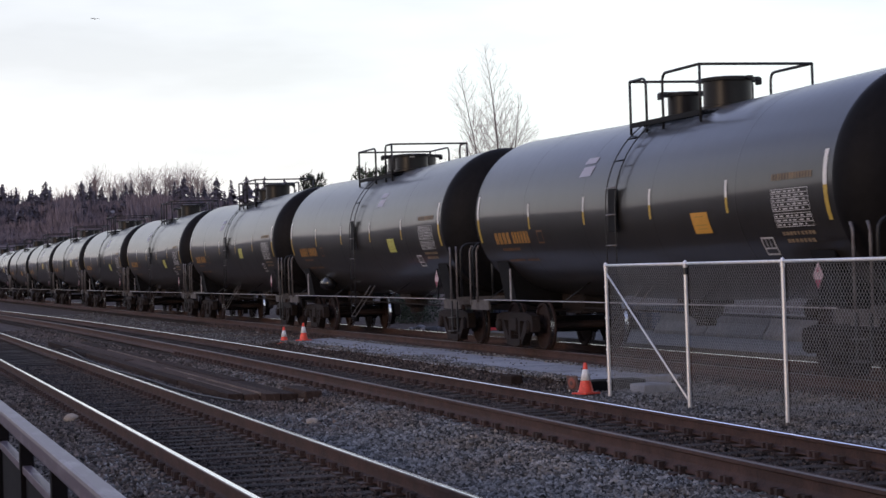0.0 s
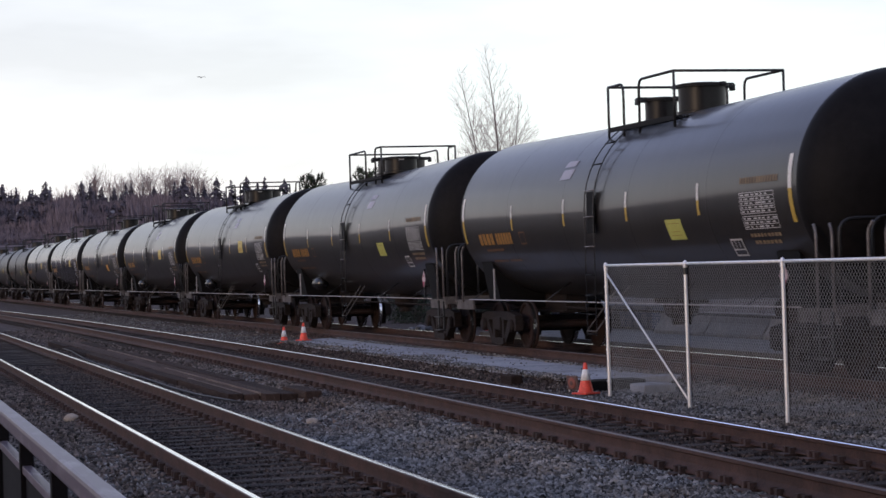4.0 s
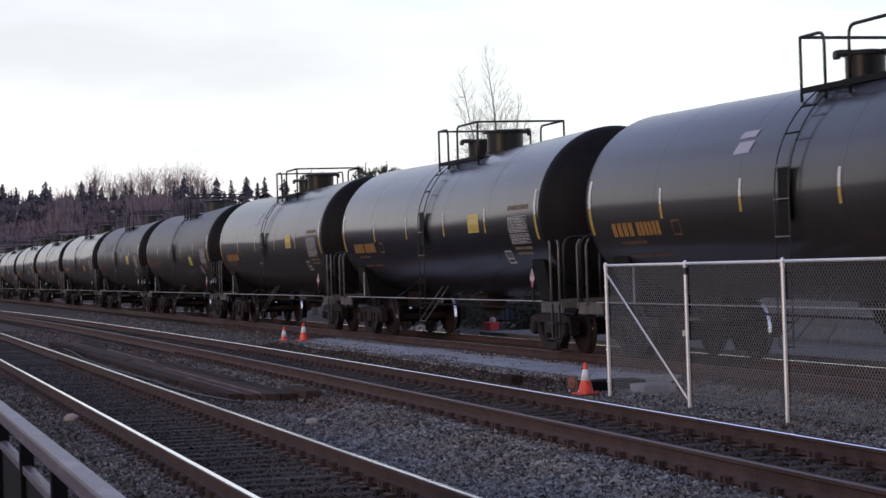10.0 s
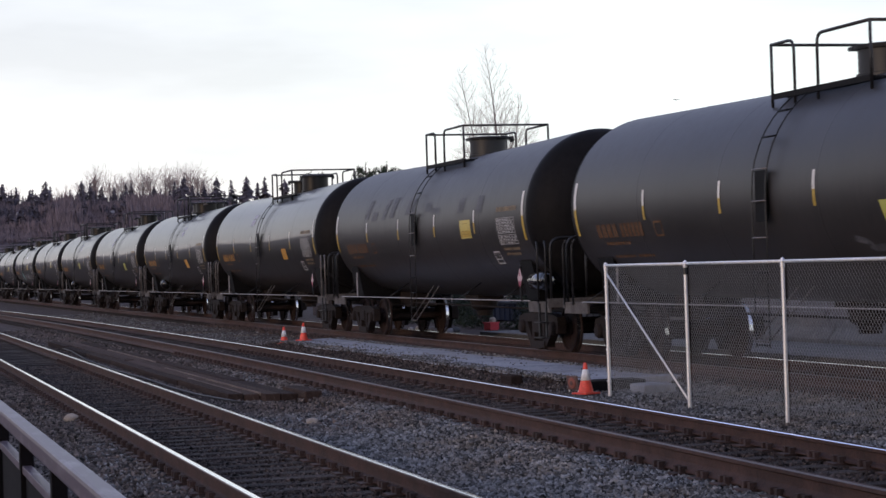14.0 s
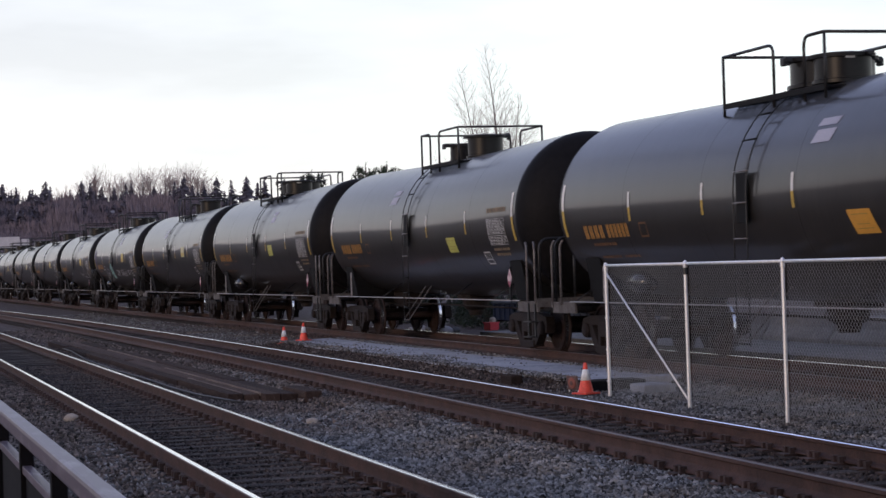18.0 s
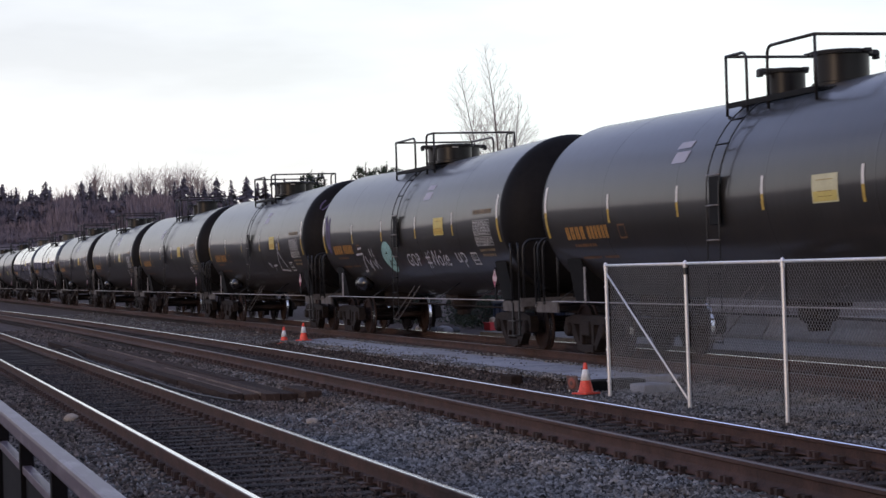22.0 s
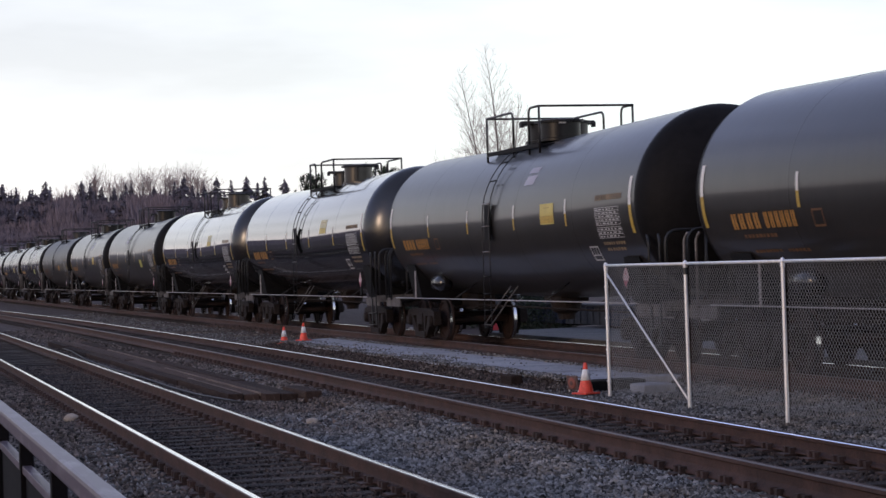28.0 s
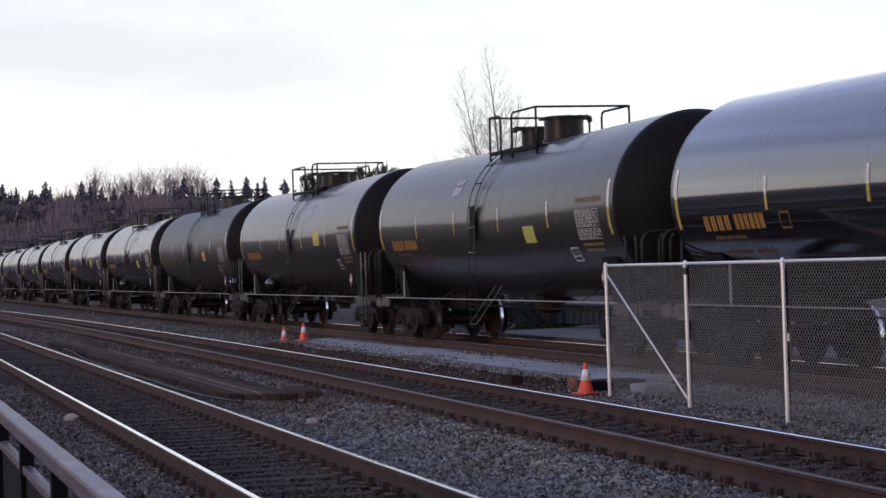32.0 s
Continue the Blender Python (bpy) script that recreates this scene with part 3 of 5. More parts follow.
def sideframe_mesh(s):
    """Cast side frame: bowed top chord, sloping lower chord, pedestals and column guides."""
    bm = B()
    y0, y1 = (0.93, 1.09) if s > 0 else (-1.09, -0.93)
    def slab(pts, a=y0, b=y1):
        v0 = [bm.verts.new((x, a, z)) for x, z in pts]
        v1 = [bm.verts.new((x, b, z)) for x, z in pts]
        n = len(pts)
        for k in range(n):
            bm.faces.new((v0[k], v0[(k + 1) % n], v1[(k + 1) % n], v1[k]))
        bm.faces.new(v0[::-1])
        bm.faces.new(v1)
    slab([(-1.12, 0.52), (-1.10, 0.66), (-0.75, 0.72), (0.75, 0.72), (1.10, 0.66), (1.12, 0.52), (0.72, 0.56), (-0.72, 0.56)])
    for q in (-1, 1):
        slab([(q * 1.10, 0.60), (q * 0.70, 0.62), (q * 0.36, 0.22), (q * 0.36, 0.10), (q * 0.46, 0.12), (q * 0.78, 0.40), (q * 1.10, 0.44)][::q])
        slab([(q * 0.24, 0.12), (q * 0.36, 0.12), (q * 0.36, 0.60), (q * 0.24, 0.60)][::q])
        slab([(q * 1.02, 0.36), (q * 1.13, 0.36), (q * 1.13, 0.60), (q * 1.02, 0.60)][::q])
    slab([(-0.40, 0.08), (0.40, 0.08), (0.40, 0.20), (-0.40, 0.20)], y0 - 0.03, y1 + 0.03)
    bmesh.ops.recalc_face_normals(bm, faces=bm.faces)
    return mesh("side_frame", bm, "grime")


def wheelset_mesh():
    bm = B()
    for s in (-1, 1):
        prof = [(0.66, 0.0), (0.66, 0.11), (0.70, 0.12), (0.71, 0.36), (0.675, 0.40), (0.675, 0.482), (0.705, 0.485), (0.72, 0.4572), (0.74, 0.456), (0.785, 0.453), (0.80, 0.452), (0.805, 0.41), (0.77, 0.385), (0.745, 0.13), (0.82, 0.11), (0.82, 0.0)]
        lathe(bm, [(s * a, r) for a, r in prof], "y", 28)
    lathe(bm, [(-1.05, 0.0), (-1.05, 0.075), (1.05, 0.075), (1.05, 0.0)], "y", 12)
    for s in (-1, 1):
        for k in range(3):
            a = k * 2.094
            box(bm, 0.22 * math.cos(a) - 0.04, 0.22 * math.cos(a) + 0.04, s * 0.742, s * 0.764, 0.22 * math.sin(a) - 0.03, 0.22 * math.sin(a) + 0.03)
    me = mesh("wheelset", bm, "wheel", False)
    me.materials.append(M["tread"])
    for p in me.polygons:
        c = p.center
        r = math.hypot(c.x, c.z)
        if 0.715 < abs(c.y) < 0.803 and r > 0.45:
            p.material_index = 1
    return me


WHEELS = []


def truck(car, u):
    tr = part("truck", cached("bolster", lambda: mesh("truck_bolster", box(B(), -0.20, 0.20, -1.12, 1.12, 0.36, 0.62, 0.03), "grime")), car, "grimy cast steel four-wheel truck", m=pose(u, 0, 0))
    for s in (-1, 1):
        part("side_frame", cached(("sf", s), lambda: sideframe_mesh(s)), tr)

        def spring():
            bm = B()
            tube(bm, [(0.05 * math.cos(k * 1.3), s * 1.0 + 0.05 * math.sin(k * 1.3), 0.20 + k * 0.0104) for k in range(22)], 0.013, 4)
            return mesh("spring", bm, "grime")
        for x in (-0.13, 0.0, 0.13):
            part("spring", cached(("spr", s), spring), tr, m=pose(x, 0, 0))
        for q in (-0.89, 0.89):
            def cap():
                bm = B()
                lathe(bm, [(s * 0.92, 0.0), (s * 0.92, 0.13), (s * 1.12, 0.13), (s * 1.16, 0.10), (s * 1.17, 0.0)], "y", 14)
                box(bm, -0.14, 0.14, min(s * 0.93, s * 1.08), max(s * 0.93, s * 1.08), 0.06, 0.16)
                return mesh("bearing_cap", bm, "grime")
            part("bearing_cap", cached(("cap", s), cap), tr, m=pose(q, 0, 0.4572))
    for q in (-0.89, 0.89):
        ws = part("wheelset", cached("wheelset", wheelset_mesh), tr, "rust-brown wheels with a bright worn tread", m=pose(q, 0, 0.4572))
        WHEELS.append((ws, q))

    def beam():
        bm = B()
        for q in (-0.40, 0.40):
            tube(bm, [(q, -0.75, 0.36), (q * 0.8, 0, 0.34), (q, 0.75, 0.36)], 0.035, 6)
            for s in (-1, 1):
                box(bm, min(q, q * 1.2), max(q, q * 1.2), s * 0.75 - 0.06, s * 0.75 + 0.06, 0.26, 0.50)
        return mesh("brake_beam", bm, "grime")
    part("brake_beam", cached("beam", beam), tr)


def underframe(car, dark):
    def sill():
        bm = B()
        box(bm, 5.3, 8.75, -0.20, 0.20, 0.72, 1.06, 0.02)
        box(bm, 5.1, 8.7, -0.34, 0.34, 0.70, 0.735)
        return mesh("stub_sill", bm, "grime")

    def saddle():
        bm = B()
        prof = []
        for k in range(9):
            a = math.radians(-90 + (k - 4) * 14)
            prof.append((math.cos(a) * (TR + 0.015), TZ + sag(6.9) + math.sin(a) * (TR + 0.015)))
        top = [(x, z) for x, z in prof]
        v0 = [bm.verts.new((6.55, x, z)) for x, z in top] + [bm.verts.new((6.55, 1.15, 0.98)), bm.verts.new((6.55, 0.5, 0.80)), bm.verts.new((6.55, -0.5, 0.80)), bm.verts.new((6.55, -1.15, 0.98))]
        v1 = [bm.verts.new((7.25, v.co.y, v.co.z)) for v in v0]
        n = len(v0)
        for k in range(n):
            bm.faces.new((v0[k], v0[(k + 1) % n], v1[(k + 1) % n], v1[k]))
        bm.faces.new(v0[::-1])
        bm.faces.new(v1)
        bmesh.ops.recalc_face_normals(bm, faces=bm.faces)
        return mesh("saddle_bolster", bm, "ladder")

    def deck():
        bm = B()
        box(bm, 8.06, 8.62, -1.46, 1.46, 0.93, 0.965)
        box(bm, 8.58, 8.64, -1.46, 1.46, 0.86, 1.02)
        for y in (-1.44, 1.40):
            box(bm, 7.45, 8.62, y, y + 0.04, 0.77, 0.965)
        return mesh("end_platform", bm, "dust")

    def coupler():
        bm = B()
        box(bm, 8.7, 8.93, -0.09, 0.09, 0.76, 0.95, 0.02)
        box(bm, 8.90, 9.11, -0.16, 0.13, 0.72, 0.99, 0.05)
        return mesh("coupler", bm, "wheel")

    def hose():
        bm = B()
        tube(bm, bend([(8.72, 0.34, 0.78), (8.82, 0.34, 0.62), (8.92, 0.30, 0.42), (9.04, 0.26, 0.45)], 0.1), 0.022, 6)
        return mesh("air_hose", bm, "rubber", True)

    def hoop(y):
        bm = B()
        for u in (8.10, 8.56):
            tube(bm, bend([(u, y, 0.92), (u, y, 1.96), (u - 0.10, y * 0.985, 2.06)], 0.08), 0.022, 6)
        return mesh("end_grab_iron", bm, "iron" if dark else "pale_pipe", True)

    def crossrail():
        bm = B()
        tube(bm, bend([(8.60, -1.38, 0.95), (8.60, -1.38, 2.12), (8.60, 1.38, 2.12), (8.60, 1.38, 0.95)], 0.22), 0.026, 6)
        for y in (-0.7, 0.0, 0.7):
            tube(bm, [(8.60, y, 0.95), (8.60, y, 2.12)], 0.022, 6)
        return mesh("end_railing", bm, "iron", True)

    def step():
        bm = B()
        for u in (8.12, 8.50):
            box(bm, u - 0.03, u + 0.03, -1.47, -1.44, 0.30, 0.93)
        for z in (0.32, 0.60):
            box(bm, 8.10, 8.52, -1.56, -1.40, z - 0.02, z)
        return mesh("sill_step", bm, "iron")

    for rz in (0, 180):
        m = pose(0, 0, 0, 0, 0, rz)
        part("stub_sill", cached("sill", sill), car, m=m)
        part("saddle_bolster", cached("saddle", saddle), car, m=m)
        part("end_platform", cached("deck", deck), car, m=m)
        part("coupler", cached("coupler", coupler), car, m=m)
        part("air_hose", cached("hose", hose), car, m=m)
        part("end_railing", cached("xrail", crossrail), car, m=m)
        for y in (-1.46, 1.46):
            part("end_grab_iron", cached(("hoop", y, dark), lambda: hoop(y)), car, "black pipe grab irons" if dark else "pale worn pipe grab irons", m=m)
        part("sill_step", cached("step", step), car, m=m)
        truck(car, 6.93 if rz == 0 else -6.93)

    def side_rail(y):
        bm = B()
        tube(bm, [(-7.62, y, 0.975), (7.62, y, 0.975)], 0.011, 6)
        return mesh("side_handrail", bm, "thin_pipe", True)

    def side_bracket():
        bm = B()
        tube(bm, [(0, -1.46, 0.97), (0, -0.95, 1.30)], 0.012, 5)
        return mesh("handrail_bracket", bm, "iron", True)
    for y in (-1.47, 1.47):
        part("side_handrail", cached(("srail", y), lambda: side_rail(y)), car, "pale pipe running along the tank's foot")
    for u in (-7.4, -2.9, 2.9, 5.86):
        part("handrail_bracket", cached("sbr", side_bracket), car, m=pose(u, 0, 0))

    def stanchion():
        bm = B()
        box(bm, -0.015, 0.015, -0.015, 0.015, 0.96, 1.58, 0.005)
        return mesh("side_post", bm, "thin_pipe")
    part("side_post", cached("stanch", stanchion), car, m=pose(-5.86, -1.48, 0))

    def tank_res():
        bm = B()
        lathe(bm, [(-0.42, 0.0), (-0.42, 0.10), (-0.36, 0.16), (0.36, 0.16), (0.42, 0.10), (0.42, 0.0)], "x", 16)
        for u in (-0.2, 0.2):
            box(bm, u - 0.03, u + 0.03, -0.05, 0.05, 0.15, 0.5)
        return mesh("air_reservoir", bm, "grime", True)
    part("air_reservoir", cached("reserv", tank_res), car, m=pose(3.6, 0.35, 0.84))

    def outlet():
        bm = B()
        lathe(bm, [(0.55, 0.0), (0.55, 0.16), (0.66, 0.18), (0.72, 0.28), (1.02, 0.34), (1.02, 0.0)], "z", 16)
        box(bm, -0.5, 0.5, -0.30, 0.30, 0.90, 1.02, 0.03)
        return mesh("bottom_outlet", bm, "grime")
    part("bottom_outlet", cached("outlet", outlet), car)

    def rod():
        bm = B()
        tube(bm, [(-5.2, -0.28, 0.80), (5.3, -0.28, 0.74)], 0.02, 5)
        return mesh("brake_rod", bm, "grime")
    part("brake_rod", cached("rod", rod), car)

    def bracket():
        bm = B()
        box(bm, -0.05, 0.05, -0.012, 0.012, 0.98, 1.62, 0.004)
        return mesh("placard_bracket", bm, "ladder")
    br = part("placard_bracket", cached("bracket", bracket), car, m=pose(7.22, -1.50, 0))

    def diamond():
        bm = B()
        vs = [bm.verts.new((x, -0.02, z)) for x, z in ((0, 1.22), (0.14, 1.40), (0, 1.58), (-0.14, 1.40))]
        vb = [bm.verts.new((v.co.x, -0.013, v.co.z)) for v in vs]
        bm.faces.new(vs)
        for k in range(4):
            bm.faces.new((vs[k], vb[k], vb[(k + 1) % 4], vs[(k + 1) % 4]))
        return mesh("diamond_placard", bm, "pink")
    part("diamond_placard", cached("diamond", diamond), br, "pale pink diamond hazard placard")

    def corner():
        bm = B()
        vs = [bm.verts.new(p) for p in ((-0.095, -0.024, 1.342), (0, -0.024, 1.215), (0.095, -0.024, 1.342))]
        bm.faces.new(vs)
        return mesh("placard_mark", bm, "placard_red")

    def symbol():
        bm = B()
        bm.faces.new([bm.verts.new(p) for p in ((-0.03, -0.024, 1.44), (0.03, -0.024, 1.44), (0.022, -0.024, 1.50), (-0.022, -0.024, 1.50))])
        return mesh("placard_symbol", bm, "placard_red")
    part("placard_symbol", cached("symbol", symbol), br)
    part("placard_mark", cached("corner", corner), br, "red lower corner")


def markings(car, k, wm, colour, ub, zb, lean, bright):
    for u in (-4.47, -1.52, 1.51, 4.44):
        part("reflective_strip", cached(("strip", u), lambda: strip_mesh(False, u)), car, m=pose(u, 0, 0))
    for u in (-7.62, 7.55):
        part("reflective_strip", cached(("strip", u), lambda: strip_mesh(True, u)), car, m=pose(u, 0, 0))
    for u0, step, n, w in ((-6.70, 0.245, 4, 0.165), (-5.62, 0.170, 6, 0.115)):
        for j in range(n):
            part("stencil_block", cached(("block", u0, j, bright), lambda: block_mesh(w, bright, u0 + j * step)), car, m=pose(u0 + j * step, 0, 0))
    tagged(part("stencil", cached("small", lambda: bars_mesh(((-6.45, -5.35, 1.93, 1.98, 9), (-6.35, -5.45, 1.72, 1.76, 8), (-5.3, -4.6, 1.72, 1.76, 6)), "marking_dim", 3)), car), kind="stuff")
    part("outline", cached("outl", lambda: frame_patch(-4.14, -3.82, 2.03, 2.27, 0.03, "marking_dim")), car)
    part("data_panel", cached("table", table_mesh), car, "white stencilled data panel of unreadable rows")
    tagged(part("stencil", cached("head", lambda: bars_mesh(((5.95, 7.2, 2.68, 2.77, 14),), "tan", 4)), car), kind="stuff")
    tagged(part("stencil", cached("foot", lambda: bars_mesh(((6.0, 7.0, 1.94, 1.99, 9), (6.05, 6.9, 1.84, 1.89, 7)), "tan", 6)), car), kind="stuff")
    part("outline", cached("sq", square_mesh), car, "white stencilled square outline")
    if wm:
        def marks(s):
            bm = B()
            a, b = (1.92, 2.46) if s > 0 else (-1.92, -1.38)
            patch(bm, a, b, 3.34, 3.44, 0.05)
            patch(bm, a, b, 3.12, 3.29, 0.08)
            return mesh("paint_patch", bm, "patch")
        part("paint_patch", cached(("wm", wm), lambda: marks(wm)), car, "two pale painted-over patches")
    if colour:
        bm = B()
        pw, ph = (0.62, 0.31) if colour in ("lime", "amber") else (0.74, 0.37)
        ub, zb = ub + (0.74 - pw) / 2, zb + (0.37 - ph) / 2
        patch(bm, ub, ub + pw, zb, zb + ph, lean, 4)
        pl = part("yellow_placard", mesh("yellow_placard", bm, colour), car)
        if colour in ("yellow", "cream"):
            bm = B()
            patch(bm, ub + 0.03, ub + 0.71, zb + 0.02, zb + 0.15, n=2, lift=0.009)
            part("lower_panel", mesh("lower_panel", bm, "stripe_y" if colour == "yellow" else "yellow"), pl)
        rng, bm = random.Random(k + 50), B()
        for i, f in enumerate((0.22, 0.40, 0.80)):
            w = rng.uniform(0.14, 0.26)
            sh = lean * (f - 0.5)
            patch(bm, ub + pw / 2 - w + sh, ub + pw / 2 + w + sh, zb + ph * f - 0.005, zb + ph * f + 0.005, n=1, lift=0.011)
        tagged(part("print", mesh("print", bm, "placard_ink"), pl, "faint dark bars"), kind="stuff")


# car: kind, paint, patches (-1 before, 1 behind the ladder), placard colour, its place and lean, clear mark
CARS = {
    -7: ("A", "satin", -1, "yellow", 3.1, 2.30, 0.0), -6: ("B", "satin", 1, "yellow", 3.1, 2.30, 0.0), -5: ("A", "satin", -1, "amber", 3.05, 2.0, -0.05),
    -4: ("B", "satin", 1, "lime", 3.05, 2.0, -0.04), -3: ("A", "satin", -1, "lime", 1.98, 2.1, -0.04), -2: ("A", "satin", -1, "lime", 3.05, 1.93, -0.06),
    -1: ("B", "satin", 1, "lime", 3.05, 1.93, -0.03), 0: ("B", "satin", 1, "yellow", 3.1, 2.31, 0.0), 1: ("B", "satin", 1, "yellow", 3.12, 2.31, 0.0),
    2: ("A", "satin", -1, "amber", 2.98, 1.92, -0.12), 3: ("A", "semi", 0, "yellow", 3.3, 2.32, 0.0), 4: ("A", "satin", -1, "yellow", 3.12, 2.33, 0.0),
    5: ("C", "matt", 0, "lime", 3.2, 1.97, -0.08), 6: ("C", "matt", 0, "yellow", 3.45, 2.22, -0.02), 7: ("A", "satin", -1, "amber", 3.1, 1.98, -0.03),
    8: ("B", "satin", 1, "amber", 2.95, 1.88, -0.12), 9: ("A", "satin", -1, "lime", 2.9, 1.92, -0.06), 10: ("B", "satin", 1, "lime", 1.78, 2.12, -0.04),
    11: ("A", "satin", -1, "cream", 3.03, 2.33, 0.0), 12: ("B", "satin", 1, "yellow", 3.03, 2.33, 0.0), 13: ("B", "satin", 1, "yellow", 3.05, 2.33, 0.0),
    14: ("A", "satin", -1, "yellow", 3.05, 2.34, 0.0), 15: ("B", "satin", 1, "cream", 3.0, 2.34, 0.0), 16: ("B", "satin", 1, "yellow", 3.08, 2.36, 0.0),
    17: ("A", "gloss", 0, "cream", 2.9, 2.62, 0.1), 18: ("A", "gloss", 0, "cream", 2.9, 2.62, 0.1), 19: ("A", "satin", -1, "lime", 2.95, 2.02, -0.04),
    20: ("B", "satin", 1, "yellow", 3.05, 2.33, 0.0), 21: ("C", "matt", 0, "amber", 2.6, 2.1, 0.0), 22: ("B", "semi", 1, "lime", 3.0, 2.0, 0.0),
    23: ("A", "semi", -1, "yellow", 3.0, 2.2, 0.0), 24: ("A", "semi", -1, "", 0, 0, 0), 25: ("B", "semi", 1, "lime", 3.0, 2.0, 0.0),
    26: ("A", "semi", -1, "", 0, 0, 0), 27: ("B", "semi", 1, "", 0, 0, 0), 28: ("A", "semi", -1, "", 0, 0, 0), 29: ("B", "semi", 1, "", 0, 0, 0),
}
PAINT = dict(satin="satin black painted", gloss="new mirror-glossy black painted", semi="glossy black painted", matt="dull dusty black painted")
PLACARD = dict(yellow="yellow", lime="yellow-green", amber="tilted orange", cream="pale yellow")
# small surges of the train about its mean speed: (seconds, metres)
SURGE = ((0, 0.12), (2, 0.11), (3.5, 0.06), (6, 0.03), (9, -0.04), (11.7, -0.14), (13.1, -0.02), (14.5, 0.22), (16.5, 0.41), (18.5, 0.47), (22.6, 0.51), (25.5, 0.52), (27.5, 0.0), (29.4, -0.06), (32, -0.09))
TRAIN = {}


def build_car(k):
    kind, paint, wm, colour, ub, zb, lean = CARS[k]
    label = PAINT[paint] + " railway tank car" + (" with a " + PLACARD[colour] + " placard" if colour else " with white-tipped strips")
    car = empty("tank_car", pose(CAR0 - k * PITCH, TRAIN_Y, TRAIN_Z), label, "tank car", "cars of the tank train")
    part("tank_shell", cached(("shell", paint), lambda: shell_mesh("tank_" + paint)), car)
    for u in (-4.75, -1.6, 1.6, 4.75):
        part("weld_seam", cached(("seam", paint), lambda: seam_mesh("tank_" + paint)), car, m=pose(u, 0, SLOPE * abs(u)))
    # all but gloss cars take the head paint with shade in its colour
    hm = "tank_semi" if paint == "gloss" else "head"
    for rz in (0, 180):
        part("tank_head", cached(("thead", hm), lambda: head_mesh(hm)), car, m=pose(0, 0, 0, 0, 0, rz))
    ladder_parts(car)
    top_parts(car, kind, TOP_SHIFT.get(k, 0.0), "bronze" if paint == "gloss" else "brass")
    if kind == "C":
        def drum():
            bm = B()
            lathe(bm, [(-0.36, 0.0), (-0.36, 0.12), (-0.31, 0.175), (0.31, 0.175), (0.36, 0.12), (0.36, 0.0)], "x", 20)
            return mesh("air_drum", bm, "tank_gloss", True)
        part("air_drum", cached("drum", drum), car, "short glossy drum at the tank's end", m=pose(7.72, -1.26, 1.34))
    if kind == "B":
        def cylinder():
            bm = B()
            lathe(bm, [(-0.32, 0.0), (-0.32, 0.12), (-0.27, 0.19), (0.20, 0.19), (0.32, 0.10), (0.32, 0.0)], "x", 20)
            return mesh("brake_cylinder", bm, "tank_semi", True)
        part("brake_cylinder", cached("cyl", cylinder), car, "glossy black brake cylinder", m=pose(-5.2, -1.05, 1.30))
    underframe(car, k in (1, 5, 6, 11, 12, 13, 14, 16, 17, 18, 19, 21))
    markings(car, k, wm, colour, ub, zb, lean, paint in ("gloss", "semi", "satin"))
    TRAIN[k] = car
    return car


for k in CARS:
    build_car(k)


# ---- paint sprayed on some cars ----
def wrap(bm, lift=0.007):
    """Lay a flat drawing (x along the car, z height) on the tank's side."""
    for v in bm.verts:
        v.co = Vector(on_tank(v.co.x, v.co.z, lift))
    return bm


def stroke(bm, pts, w):
    """A flat brush stroke through points (u, z)."""
    pts = [Vector((u, 0, z)) for u, z in pts]
    fine = []
    for a, b in zip(pts, pts[1:]):
        n = max(1, int((b - a).length / 0.1))
        fine += [a.lerp(b, k / n) for k in range(n)]
    fine.append(pts[-1])
    rows = []
    for i, p in enumerate(fine):
        d = (fine[min(i + 1, len(fine) - 1)] - fine[max(i - 1, 0)]).normalized()
        q = Vector((-d.z, 0, d.x)) * w / 2
        rows.append((bm.verts.new(p - q), bm.verts.new(p + q)))
    for a, b in zip(rows, rows[1:]):
        bm.faces.new((a[0], b[0], b[1], a[1]))


def sprayed_word(car, text, u, z, size, lean, stretch, material="spray"):
    cu = bpy.data.curves.new("lettering", "FONT")
    cu.body, cu.size, cu.shear, cu.resolution_u, cu.offset = text, size, lean, 3, 0.0
    ob = bpy.data.objects.new("lettering", cu)
    scene.collection.objects.link(ob)
    me = bpy.data.meshes.new_from_object(ob.evaluated_get(bpy.context.evaluated_depsgraph_get()))
    bpy.data.objects.remove(ob)
    bm = B()
    bm.from_mesh(me)
    bpy.data.meshes.remove(me)
    for v in bm.verts:
        v.co = Vector((u + v.co.x * stretch, 0, z + v.co.y))
    part("graffiti", mesh("graffiti", wrap(bm), material), car, "white sprayed graffiti word")


def scribble(car, lines, w, material, label):
    for pts in lines:
        bm = B()
        stroke(bm, pts, w)
        part("graffiti", mesh("graffiti", wrap(bm), material), car, label)


def disc(car, u, z, ru, rz, material, label, lift=0.006):
    bm = B()
    c = bm.verts.new((u, 0, z))
    ring = [bm.verts.new((u + ru * math.cos(a) * (1 + 0.08 * math.sin(3 * a + u)), 0, z + rz * math.sin(a))) for a in (k * math.pi / 14 for k in range(28))]
    mid = [bm.verts.new(c.co.lerp(v.co, 0.5)) for v in ring]
    for k in range(28):
        bm.faces.new((c, mid[k], mid[(k + 1) % 28]))
        bm.faces.new((mid[k], ring[k], ring[(k + 1) % 28], mid[(k + 1) % 28]))
    part("graffiti", mesh("graffiti", wrap(bm, lift), material), car, label)


